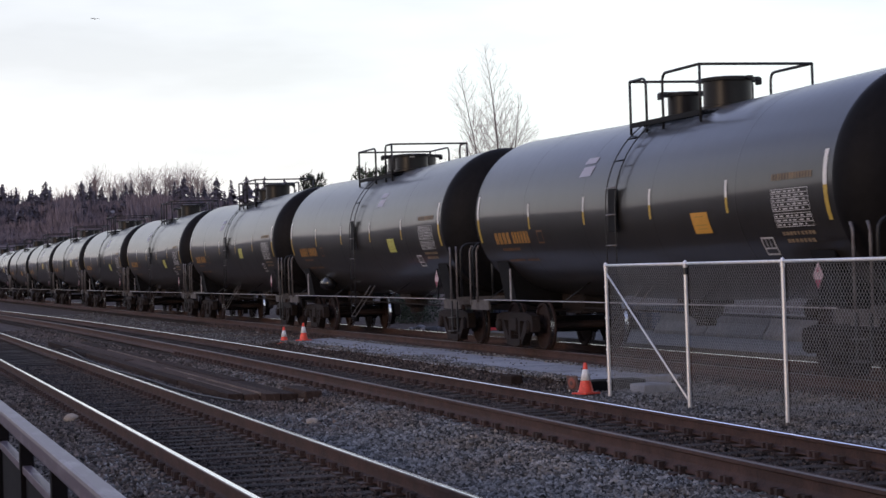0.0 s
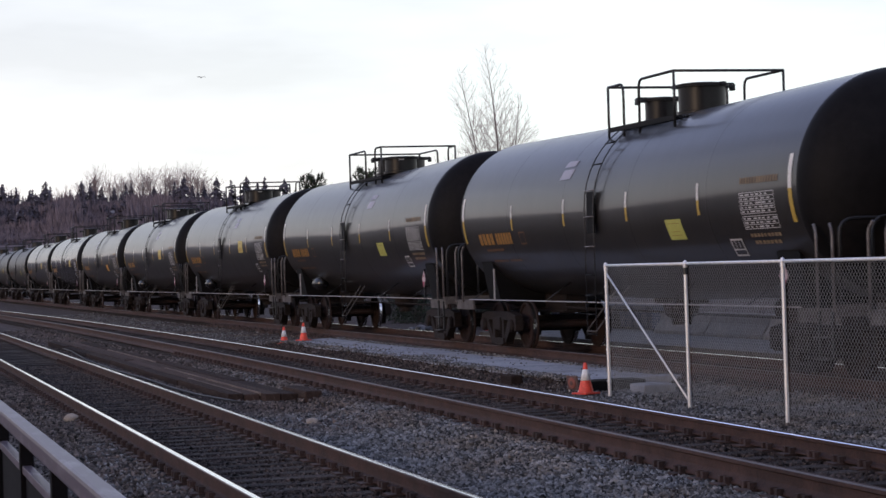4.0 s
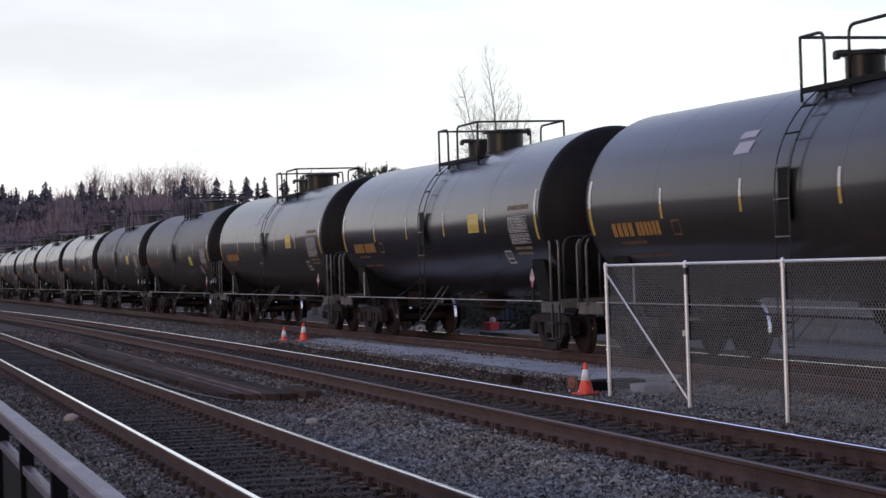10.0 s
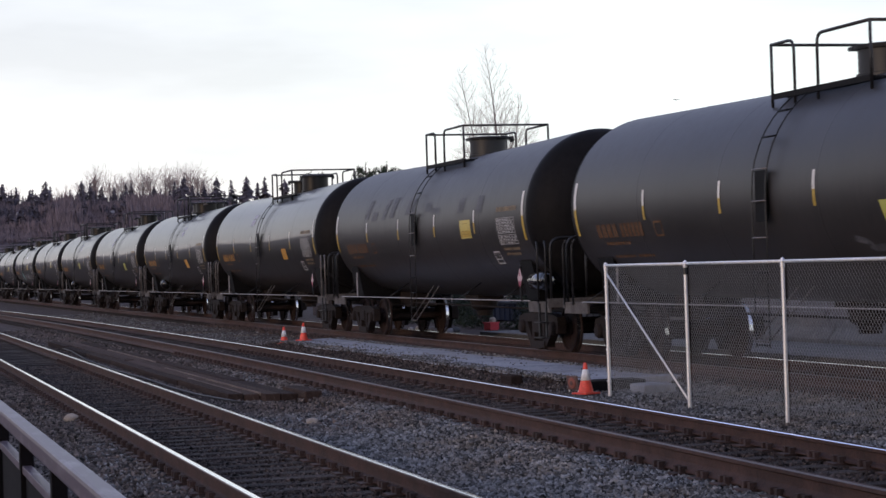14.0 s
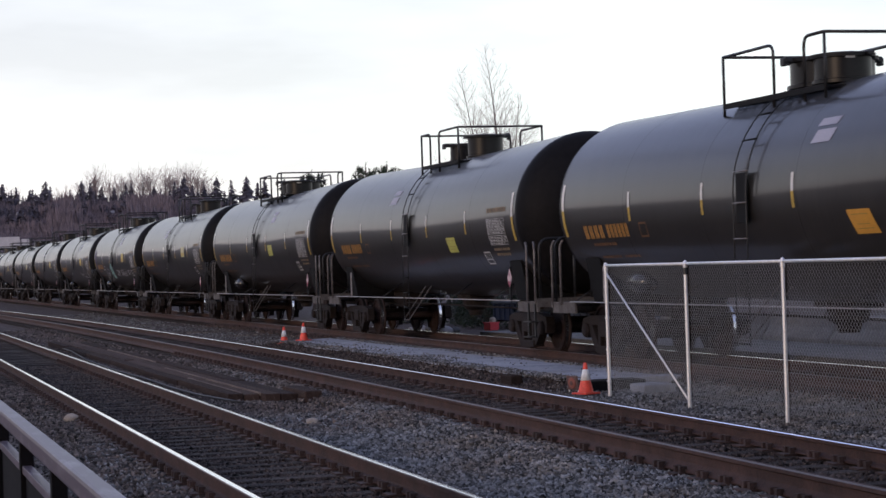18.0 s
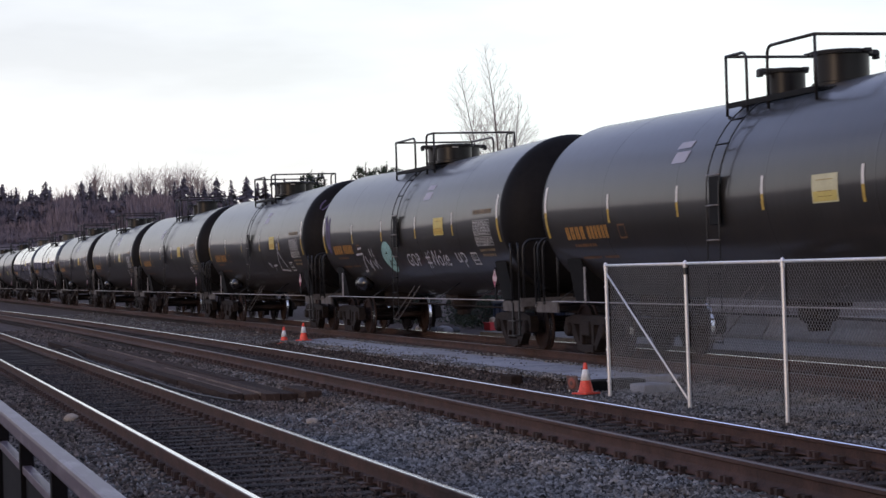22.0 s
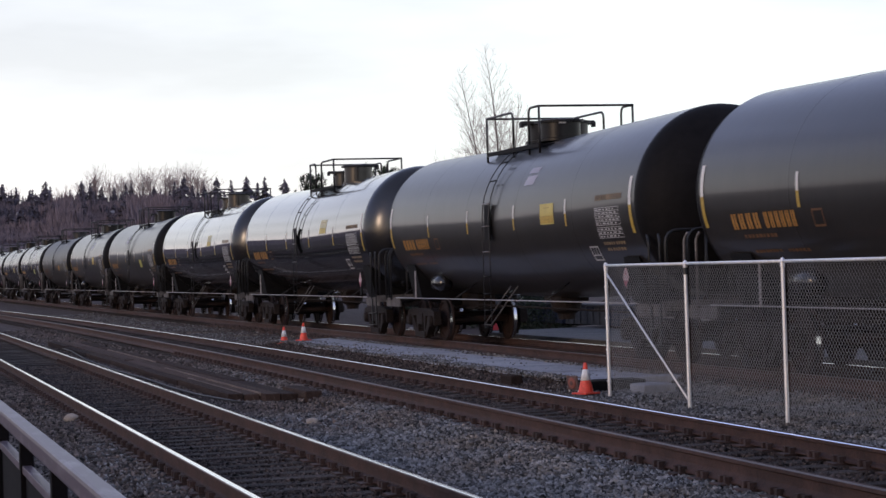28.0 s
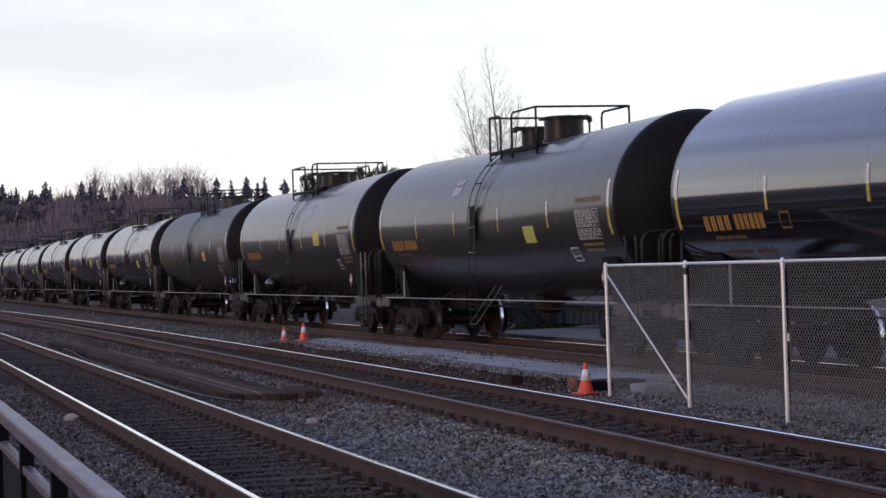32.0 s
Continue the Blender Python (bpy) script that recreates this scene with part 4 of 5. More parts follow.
c = TRAIN[12]
sprayed_word(c, "GOP", 0.30, 1.70, 0.40, 0.0, 1.25)
sprayed_word(c, "#Woke", 1.80, 1.68, 0.50, 0.15, 1.12)
sprayed_word(c, "up", 4.12, 1.74, 0.46, 0.0, 1.6)
disc(c, -1.30, 1.93, 0.50, 0.36, "spray_mint", "pale mint sprayed blob")
scribble(c, (((-1.45, 1.72), (-1.30, 1.86), (-1.15, 1.72), (-1.02, 1.84), (-0.98, 1.70)), ((-1.45, 2.0), (-1.35, 2.04), (-1.30, 1.98))), 0.04, "leaf", "dark scribble on the mint blob")
scribble(c, (((-4.4, 2.02), (-3.7, 2.04), (-4.1, 1.62), (-4.4, 1.60)), ((-3.6, 1.98), (-3.45, 1.7), (-3.2, 1.9), (-3.4, 1.62)), ((-3.0, 2.15), (-2.95, 1.95)), ((-2.75, 2.15), (-2.72, 1.95)), ((-3.05, 1.85), (-2.9, 1.68), (-2.7, 1.9), (-2.6, 1.66)), ((-4.1, 2.16), (-3.7, 2.18))), 0.05, "spray", "white sprayed scribble")
scribble(c, (((-7.3, 2.9), (-7.2, 2.2)), ((-7.0, 3.0), (-6.95, 2.5), (-7.1, 2.1)), ((-7.5, 3.05), (-7.1, 2.7))), 0.17, "spray_purple", "purple sprayed streaks")
c = TRAIN[13]
scribble(c, (((3.75, 1.70), (4.15, 2.30), (4.85, 1.68), (3.75, 1.72)), ((4.15, 2.28), (4.05, 2.40), (4.18, 2.48), (4.28, 2.36), (4.15, 2.28)), ((2.3, 1.95), (2.6, 1.78), (2.5, 1.9)), ((2.9, 1.84), (3.4, 1.86)), ((3.0, 1.84), (2.95, 1.7))), 0.05, "spray", "white sprayed scribble")
bm = B()
rows = []
for rho, th in ((0.87, 47), (0.875, 42), (0.87, 37), (0.85, 34), (0.82, 34), (0.80, 37), (0.785, 42), (0.775, 48)):
    pair = []
    for dr in (-0.012, 0.012):
        q, a = rho + dr * (1 if rho > 0.88 else -1), math.radians(th - (0 if 26 < th else 2 * (dr > 0)))
        pair.append(bm.verts.new((TL + TH * math.sqrt(1 - q * q) + 0.01, -TR * q * math.cos(a) - 0.008, TZ + sag(TL) + TR * q * math.sin(a))))
    rows.append(pair)
for a, b in zip(rows, rows[1:]):
    bm.faces.new((a[0], b[0], b[1], a[1]))
part("graffiti", mesh("graffiti", bm, "spray_purple"), c, "purple sprayed mark on the tank head")
c = TRAIN[6]
for i, (u, w, z0, z1, ln) in enumerate(((-4.6, 0.35, 2.85, 3.3, 0.2), (-4.0, 0.5, 2.8, 3.0, 0.1), (-2.9, 0.3, 2.8, 3.25, 0.25), (-2.3, 0.4, 2.82, 3.28, 0.2), (-0.9, 0.6, 2.85, 3.2, 0.1), (0.7, 0.5, 2.85, 3.05, -0.1), (1.2, 0.7, 2.8, 2.92, 0.0), (3.3, 0.4, 2.75, 3.05, 0.1), (4.6, 0.4, 2.7, 3.05, 0.1))):
    bm = B()
    patch(bm, u, u + w, z0, z1, ln, 4)
    part("paint_smear", mesh("paint_smear", bm, "smear"), c, "washed-out pale paint smear")
c = TRAIN[5]
scribble(c, (((2.3, 1.86), (2.7, 1.80), (2.6, 1.72), (3.0, 1.74)), ((3.2, 1.84), (3.5, 1.70), (3.9, 1.76)), ((4.0, 1.72), (4.5, 1.68))), 0.09, "smear", "pale washed-out smear")
# ---- loose stones ----
OCTA = np.array([(1, 0, 0), (-1, 0, 0), (0, 1, 0), (0, -1, 0), (0, 0, 1), (0, 0, -1)], float) * 1.3
OF = np.array([(0, 2, 4), (2, 1, 4), (1, 3, 4), (3, 0, 4), (2, 0, 5), (1, 2, 5), (3, 1, 5), (0, 3, 5)])


def stones(name, label, rects, size, material, seed, z=GROUND_Z, keep=None):
    """Many angular stones in one mesh. rects: (x0, x1, y0, y1, count)."""
    rng = np.random.default_rng(seed)
    pts = []
    for x0, x1, y0, y1, n in rects:
        u = rng.random(n)
        x = x1 - (x1 - x0) * u ** 1.25          # denser towards the near end
        pts.append(np.stack([x, rng.uniform(y0, y1, n)], 1))
    p = np.concatenate(pts)
    if keep is not None:
        p = p[np.array([keep(a, b) for a, b in p])]
    n = len(p)
    s = size * rng.uniform(0.55, 1.35, (n, 1)) * rng.uniform(0.6, 1.3, (n, 3))
    shape = OCTA[None] * (1 + rng.uniform(-0.35, 0.30, (n, 6, 1))) + rng.uniform(-0.38, 0.38, (n, 6, 3))
    v = shape * s[:, None, :]
    ang = rng.uniform(0, 2 * np.pi, (n, 3))
    for a, (i, j) in zip(range(3), ((0, 1), (1, 2), (0, 2))):
        c, d = np.cos(ang[:, a])[:, None], np.sin(ang[:, a])[:, None]
        vi, vj = v[:, :, i].copy(), v[:, :, j].copy()
        v[:, :, i], v[:, :, j] = c * vi - d * vj, d * vi + c * vj
    v[:, :, 0] += p[:, :1]
    v[:, :, 1] += p[:, 1:]
    base = np.array([bed_height(a, b) for a, b in p])[:, None] if z is None else z
    v[:, :, 2] += base + s.mean(1)[:, None] * rng.uniform(0.1, 0.9, (n, 1))
    f = (OF[None] + 6 * np.arange(n)[:, None, None]).reshape(-1)
    me = bpy.data.meshes.new(name)
    me.vertices.add(6 * n)
    me.vertices.foreach_set("co", v.reshape(-1).astype(np.float32))
    me.loops.add(24 * n)
    me.loops.foreach_set("vertex_index", f.astype(np.int32))
    me.polygons.add(8 * n)
    me.polygons.foreach_set("loop_start", np.arange(0, 24 * n, 3, dtype=np.int32))
    me.update(calc_edges=True)
    me.materials.append(M[material])
    return thing(name, me, Matrix(), label, "ballast", kind="stuff")


def off_rails(x, y):
    if x < -66:
        return True
    return all(abs(abs(y - c(x)) - 0.7525) > 0.085 for c in (near_y, mid_y, train_y))


stones("ballast_stones", "loose grey crushed ballast stones between the tracks",
       ((-27.5, -12, 4.5, 7.0, 52000), (-28.6, -16, 8.7, 12.3, 48000), (-29.6, -24, 8.7, 12.3, 6000), (-110, -54, 8.7, 12.2, 9000), (-40, -31, 5.9, 6.9, 1800), (-24, -8, 1.2, 2.85, 5000)), 0.0168, "stone", 3, None, off_rails)
stones("fouled_stones", "dark dirt-fouled ballast beside the near track",
       ((-46, -24, 4.5, 7.0, 17000), (-80, -44, 4.6, 6.9, 5000), (-38, -8, 1.2, 2.85, 18000), (-70, -38, 1.3, 2.7, 4000), (-54, -28.4, 8.7, 10.66, 4000)), 0.018, "fouled", 9, None, off_rails)
stones("sleeper_bed_stones", "dark grimy ballast stones packed between the sleepers",
       ((-46, -8, 2.9, 4.55, 40000), (-56, -15, 7.0, 8.75, 22000), (-54, -28.4, 8.7, 10.66, 16000), (-90, -20, 14.9, 15.7, 4000)), 0.0135, "crib", 4, None, off_rails)
stones("stained_stones", "brown rust-stained ballast stones under the train",
       ((-75, -17, 12.2, 12.7, 11000), (-80, -18, 12.85, 14.2, 7000)), 0.024, "rustbed", 5, None, off_rails)
stones("walkway_gravel", "pale gravel spilled along the edges of the concrete walkway",
       ((-53, -30, 12.0, 12.32, 4200), (-53, -30, 10.7, 12.1, 150), (-53, -38, 10.7, 11.4, 700), (-53, -30, 10.45, 10.85, 4200)), 0.0145, "stone", 6, -0.075)


stones("walkway_litter", "dark leaf litter and grit on the concrete walkway", ((-53, -30, 10.7, 12.15, 110),), 0.014, "rustbed", 16, -0.072)


# ---- concrete walkway between the tracks ----
def walkway():
    w = empty("concrete_walkway", pose(0, 0, 0), "pale blue-grey concrete slab walkway strewn with gravel", "walkway", kind="structure")
    rng, x = random.Random(8), -29.6
    while x > -53:
        n = rng.choice((2.4, 3.0, 3.6))
        bm = B()
        box(bm, -n + 0.03, 0, -0.84, 0.84, -0.16, 0, 0.012)
        part("slab", mesh("slab", bm, "concrete"), w, m=pose(x, 11.46 + rng.uniform(-0.03, 0.03), -0.062 + rng.uniform(-0.008, 0.004), 0, rng.uniform(-0.2, 0.2), rng.uniform(-0.5, 0.5)))
        x -= n
    bm = B()
    box(bm, -28.5, -27.9, 11.0, 11.5, -0.26, -0.085, 0.03)
    thing("concrete_footing", mesh("concrete_footing", bm, "concrete"), Matrix(), "low pale concrete footing beside the fence post", "footing")
    # low black strip closing the near end of the slabs
    bm = B()
    box(bm, -29.75, -29.1, 10.6, 11.5, -0.24, -0.07, 0.02)
    thing("rubber_mat", mesh("rubber_mat", bm, "rubber"), Matrix(), "low black strip at the walkway's end", "mat")


walkway()
bm = B()
v = [bm.verts.new(q) for q in ((-53.2, 10.0, -0.27), (-29.4, 10.0, -0.27), (-29.4, 10.66, -0.118), (-53.2, 10.66, -0.118))]
bm.faces.new(v)
thing("ballast_bank", mesh("ballast_bank", bm, "ballast"), Matrix(), "gravel bank sloping up to the walkway", "ballast", kind="structure")


# ---- timber crossing panels between near and middle track ----
def timbers():
    t = empty("timber_crossing", pose(0, 0, 0), "weathered brown timber crossing panel lying on the ballast", "timber panel")
    rng = random.Random(12)
    for j in range(4):
        y, x = 5.50 + j * 0.245, -30.5 + j * 0.18 - rng.uniform(0, 0.35)
        while x > -58:
            n = rng.uniform(4.2, 5.6)
            bm = B()
            box(bm, -n + 0.02, 0, -0.115, 0.115, -0.17, 0, 0.014)
            # middle rows carry the lit tone in their colour, outer rows the dark one
            part("plank", mesh("plank", bm, "timber" if j in (1, 2) else "timber_dark"), t, m=pose(x, y, -0.095 + rng.uniform(-0.015, 0.012), rng.uniform(-1, 1), 0, rng.uniform(-0.15, 0.15)))
            x -= n
    # thin pale strips between some plank rows
    for x0, x1, y in ((-40.5, -30.6, 5.868), (-36.0, -30.9, 5.622), (-52.0, -43.5, 6.112)):
        bm = B()
        box(bm, x0, x1, y - 0.008, y + 0.008, -0.14, -0.084, 0.004)
        part("worn_edge", mesh("worn_edge", bm, "edge_strip"), t, "pale strip along the plank edge")
    bm = B()
    box(bm, -31.4, -29.7, 6.36, 6.62, -0.25, -0.045, 0.03)
    thing("timber_block", mesh("timber_block", bm, "timber_dark"), Matrix(), "short dark timber block at the end of the crossing panel", "timber")
    bm = B()
    box(bm, -32.0, -31.4, 10.1, 10.30, -0.25, -0.06, 0.03)
    thing("timber_block", mesh("timber_block", bm, "timber_dark"), Matrix(), "dark timber offcut beside the middle track", "timber")


timbers()

bm = B()
tube(bm, bend([(-57, 5.42, -0.17), (-53.4, 5.34, -0.14), (-48, 5.10, -0.15), (-42, 5.04, -0.16), (-37.5, 5.10, -0.15), (-34.7, 5.09, -0.16), (-31.7, 5.09, -0.14), (-30.2, 5.28, -0.15), (-29.8, 5.44, -0.17)], 0.8, 5), 0.018, 8)
thing("hose", mesh("hose", bm, "cable", True), Matrix(), "grey hose lying along the near track", "hose")


def blob(name, sx, sy, sz, material, seed):
    bm = B()
    bmesh.ops.create_icosphere(bm, subdivisions=3, radius=1)
    for v in bm.verts:
        k = 1 + 0.22 * noise.noise(v.co * 1.6 + Vector((seed, 0, 0)))
        v.co = Vector((v.co.x * sx * k, v.co.y * sy * k, v.co.z * sz * k))
    return mesh(name, bm, material, True)


thing("rock", blob("rock", 0.12, 0.10, 0.07, "pale_stone", 1), pose(-28.0, 2.78, -0.165), "pale yellowish rock beside the near rail", "rock")
thing("rock", blob("rock", 0.10, 0.08, 0.05, "pale_stone", 5), pose(-25.5, 5.54, -0.185), "small pale rock on the ballast", "rock")


# ---- chain-link fence ----
FX, FY = (-27.65, -24.73, -21.83, -18.92, -16.0), 10.37


def fence():
    f = empty("chain_link_fence", pose(0, 0, 0), "galvanised chain-link fence with a braced end post", "fence")
    zb, zt = -0.17, 1.665
    for i, x in enumerate(FX):
        r = 0.027 if i == 0 else 0.025
        bm = B()
        lathe(bm, [(zb - 0.15, 0.0), (zb - 0.15, r), (zt, r), (zt, 0.0)], "z", 12)
        po = part("fence_post", mesh("fence_post", bm, "galv", False), f, m=pose(x, FY, 0))
        bm = B()
        lathe(bm, [(zt - 0.07, r + 0.006), (zt, r + 0.008), (zt + 0.035, r * 0.9), (zt + 0.05, 0.0)], "z", 12)
        part("post_cap", mesh("post_cap", bm, "galv"), po)
        if i == 1:
            bm = B()
            lathe(bm, [(zt - 0.14, r + 0.004), (zt - 0.14, r + 0.012), (zt - 0.05, r + 0.012), (zt - 0.05, r + 0.004)], "z", 12)
            part("tension_band", mesh("tension_band", bm, "blackcap"), po, "black band")
        if i == 0:
            for z in (0.0, 0.45, 0.9, 1.35):
                bm = B()
                lathe(bm, [(z, r + 0.002), (z, r + 0.008), (z + 0.03, r + 0.008), (z + 0.03, r + 0.002)], "z", 12)
                part("tension_band", mesh("tension_band", bm, "galv"), po)
    for a, b in zip(FX, FX[1:]):
        bm = B()
        tube(bm, [(a, FY, zt), (b, FY, zt)], 0.021, 10)
        part("top_rail", mesh("top_rail", bm, "galv", True), f)
    bm = B()
    tube(bm, [(FX[0] + 0.03, FY, zt - 0.12), (FX[1] - 0.04, FY, zb + 0.07)], 0.015, 8)
    part("brace_rod", mesh("brace_rod", bm, "galv", True), f)
    for a, b in zip(FX, FX[1:]):
        verts, faces = [], []
        pitch, r = 0.072, 0.0036
        n = int((b - a - 0.04) / pitch)
        rows = int((zt - zb - 0.06) / (pitch / 2))
        for i in range(n):
            for s in (1, -1):
                x0 = a + 0.02 + (i + (s < 0)) * pitch
                for k in range(rows):
                    d0, d1 = (0, 0.53) if k % 2 == 0 else (0.53, 0)
                    w = 0.0006 if k % 2 else -0.0006
                    p0 = np.array((x0 + s * d0 * pitch, FY + 0.042 + w, zt - 0.02 - k * pitch / 2))
                    p1 = np.array((x0 + s * d1 * pitch, FY + 0.042 - w, zt - 0.02 - (k + 1) * pitch / 2))
                    across = np.array((p1[2] - p0[2], 0, p0[0] - p1[0]))
                    across *= r / np.linalg.norm(across)
                    q = len(verts)
                    for p in (p0, p1):
                        verts += [p + across, p + (0, r, 0), p - across, p - (0, r, 0)]
                    faces += [(q + j, q + (j + 1) % 4, q + 4 + (j + 1) % 4, q + 4 + j) for j in range(4)]
        tagged(part("chain_mesh", raw("chain_mesh", verts, faces, "wire", True), f, "woven diamond wire mesh"), kind="stuff")


fence()


# ---- traffic cones ----
def cone_meshes():
    bm = B()
    lathe(bm, [(0.02, 0.115), (0.30, 0.046), (0.44, 0.026), (0.455, 0.020), (0.455, 0.0)], "z", 24)
    body = mesh("cone_body", bm, "orange", True)
    bm = B()
    lathe(bm, [(0.20, 0.0755), (0.20, 0.0775), (0.36, 0.0395), (0.36, 0.037)], "z", 24)
    collar = mesh("collar", bm, "white", True)
    bm = B()
    box(bm, -0.15, 0.15, -0.15, 0.15, 0, 0.028, 0.012)
    return body, collar, mesh("cone_base", bm, "orange")


CB, CC, CS = cone_meshes()
for x, y, z, rz, lb in ((-52.3, 10.69, -0.16, 12, "orange traffic cone with a white collar, on the far ballast"), (-51.7, 11.08, -0.062, 40, "orange traffic cone with a white collar, by the walkway"), (-28.07, 10.16, -0.185, 25, "orange traffic cone with a white collar, beside the fence post")):
    c = empty("traffic_cone", pose(x, y, z, 0, 0, rz), lb, "traffic cone", "traffic cones")
    part("cone_body", CB, c)
    part("collar", CC, c, "white reflective collar")
    part("cone_base", CS, c)


def marker_board():
    b = empty("marker_board", pose(-28.75, 10.22, -0.19, 8, 0, 18), "low faded orange marker board with a round disc", "marker")
    bm = B()
    box(bm, -0.125, 0.125, -0.012, 0.012, 0.03, 0.24, 0.006)
    mats = part("board", mesh("board", bm, "faded_dark"), b)
    bm = B()
    lathe(bm, [(-0.03, 0.0), (-0.03, 0.075), (-0.018, 0.085), (-0.013, 0.085)], "y", 22, (0, 0, 0.135))
    part("disc", mesh("disc", bm, "faded", False), b, "faded orange disc")
    bm = B()
    lathe(bm, [(-0.036, 0.0), (-0.036, 0.03), (-0.029, 0.034)], "y", 16, (0, 0, 0.135))
    part("hub", mesh("hub", bm, "faded_dark"), b)
    for x in (-0.11, 0.11):
        bm = B()
        tube(bm, [(x, 0.0, 0.0), (x, 0.0, 0.05)], 0.012, 6)
        part("leg", mesh("leg", bm, "galv"), b)


marker_board()


# ---- platform and railing by the camera ----
bm = B()
box(bm, -60, 12, -6.0, 0.78, -0.3, 0.20, 0.01)
thing("platform", mesh("platform", bm, "wall"), Matrix(), "grey concrete station platform edge", "platform", kind="structure")


# added block behind the camera, never in view: darkens what heads and housings mirror
bm = B()
box(bm, 5, 45, -14, -6, -0.3, 12.0, 0.02)
thing("wall_station", mesh("wall_station", bm, "wall"), Matrix(), "plain grey wall added out of view to darken reflections in the tanks", "wall", kind="structure")


def near_railing():
    r = empty("platform_railing", pose(0, 0.6, 0.188), "grey painted steel railing with dark posts on the platform", "railing")
    bm = B()
    box(bm, -16, -3.9, -0.030, 0.030, 0.945, 1.005, 0.012)
    part("handrail", mesh("handrail", bm, "railing"), r, "worn grey steel handrail")
    bm = B()
    box(bm, -16, -3.9, -0.018, 0.018, 0.825, 0.855, 0.004)
    part("lower_rail", mesh("lower_rail", bm, "railing"), r)
    for i in range(9):
        x = -14.0 + i * 1.25
        bm = B()
        box(bm, x - 0.028, x + 0.028, -0.025, 0.025, 0, 0.945, 0.004)
        part("post", mesh("post", bm, "railing_dark"), r)
    for i in range(8):
        x = -14.0 + i * 1.25
        bm = B()
        box(bm, x + 0.03, x + 1.22, -0.006, 0.006, 0.06, 0.823)
        part("infill_panel", mesh("infill_panel", bm, "railing_dark"), r, "dark sheet infill panel")


near_railing()


# ---- yard beyond the train ----
bm = B()
box(bm, -52, -6, 15.9, 30, -0.3, -0.02, 0.02)
thing("yard_pavement", mesh("yard_pavement", bm, "asphalt"), Matrix(), "pale grey paved yard beyond the train", "pavement", kind="structure")


def barrier(x, n):
    b = empty("concrete_barrier", pose(x, 18.6, -0.02), "grey concrete barrier block on the yard beyond the train", "barrier", "barriers beyond the train")
    bm = B()
    prof = ((-0.3, 0), (-0.3, 0.08), (-0.14, 0.30), (-0.10, 0.52), (0.10, 0.52), (0.14, 0.30), (0.3, 0.08), (0.3, 0))
    v0 = [bm.verts.new((-n / 2 + 0.02, y, z)) for y, z in prof]
    v1 = [bm.verts.new((n / 2 - 0.02, y, z)) for y, z in prof]
    for k in range(8):
        bm.faces.new((v0[k], v0[(k + 1) % 8], v1[(k + 1) % 8], v1[k]))
    bm.faces.new(v0[::-1])
    bm.faces.new(v1)
    bmesh.ops.recalc_face_normals(bm, faces=bm.faces)
    part("block", mesh("block", bm, "barrier"), b)
    for s in (-1, 1):
        bm = B()
        tube(bm, bend([(s * n * 0.3 - 0.08, 0, 0.51), (s * n * 0.3 - 0.08, 0, 0.60), (s * n * 0.3 + 0.08, 0, 0.60), (s * n * 0.3 + 0.08, 0, 0.51)], 0.04), 0.012, 5)
        part("lifting_loop", mesh("lifting_loop", bm, "plate"), b)


for i in range(5):
    barrier(-44.2 + i * 3.05, 3.0)


def bin_box(x, n, material, label):
    b = empty("storage_bin", pose(x, 19.4, -0.02), label, "storage bin", "bins beyond the train")
    bm = B()
    box(bm, -n / 2, n / 2, -0.5, 0.5, 0.06, 0.56, 0.02)
    part("bin_body", mesh("bin_body", bm, material), b)
    for k in range(int(n / 0.5)):
        bm = B()
        u = -n / 2 + 0.25 + k * 0.5
        box(bm, u - 0.03, u + 0.03, -0.54, -0.49, 0.08, 0.54)
        part("rib", mesh("rib", bm, material), b)
    bm = B()
    box(bm, -n / 2 - 0.03, n / 2 + 0.03, -0.55, 0.53, 0.56, 0.62, 0.015)
    part("lid", mesh("lid", bm, "wall"), b, "pale grey lid")
    for u in (-n / 2 + 0.2, n / 2 - 0.2):
        bm = B()
        box(bm, u - 0.06, u + 0.06, -0.4, 0.4, 0.0, 0.07)
        part("skid", mesh("skid", bm, "grime"), b)


bin_box(-58.9, 3.0, "blue", "low dull blue steel storage bin with a grey lid")
bin_box(-55.6, 3.2, "blue", "low dull blue steel storage bin with a grey lid")
bin_box(-52.1, 3.2, "wall", "low grey storage bin with a grey lid")
bin_box(-48.8, 3.0, "blue", "low dull blue steel storage bin with a grey lid")


def red_crate():
    c = empty("red_crate", pose(-52.4, 16.35, -0.02, 0, 0, 15), "small red plastic crate with pale sacks on the pavement", "crate")
    bm = B()
    box(bm, -0.16, 0.16, -0.14, 0.14, 0.02, 0.20, 0.015)
    part("crate_body", mesh("crate_body", bm, "red"), c)
    bm = B()
    box(bm, -0.175, 0.175, -0.155, 0.155, 0.19, 0.22, 0.008)
    part("rim", mesh("rim", bm, "red"), c)
    bm = B()
    box(bm, -0.14, 0.14, -0.12, 0.12, 0.0, 0.02)
    part("foot", mesh("foot", bm, "red"), c)
    part("sack", blob("sack", 0.09, 0.09, 0.08, "pale_stone", 3), c, "pale sack", m=pose(0.06, 0, 0.27))


red_crate()
rng = random.Random(31)
for i in range(14):
    s = rng.uniform(0.08, 0.2)
    thing("rubble", blob("rubble", s, s * 0.8, s * 0.6, "house" if i % 3 else "wall", i), pose(-58.6 + rng.uniform(-3.6, 1.5), 16.5 + rng.uniform(0, 0.5), GROUND_Z + s * 0.45, 0, 0, rng.uniform(0, 180)), "pale lump of rubble on the ground beyond the train", "rubble", "rubble beyond the train")


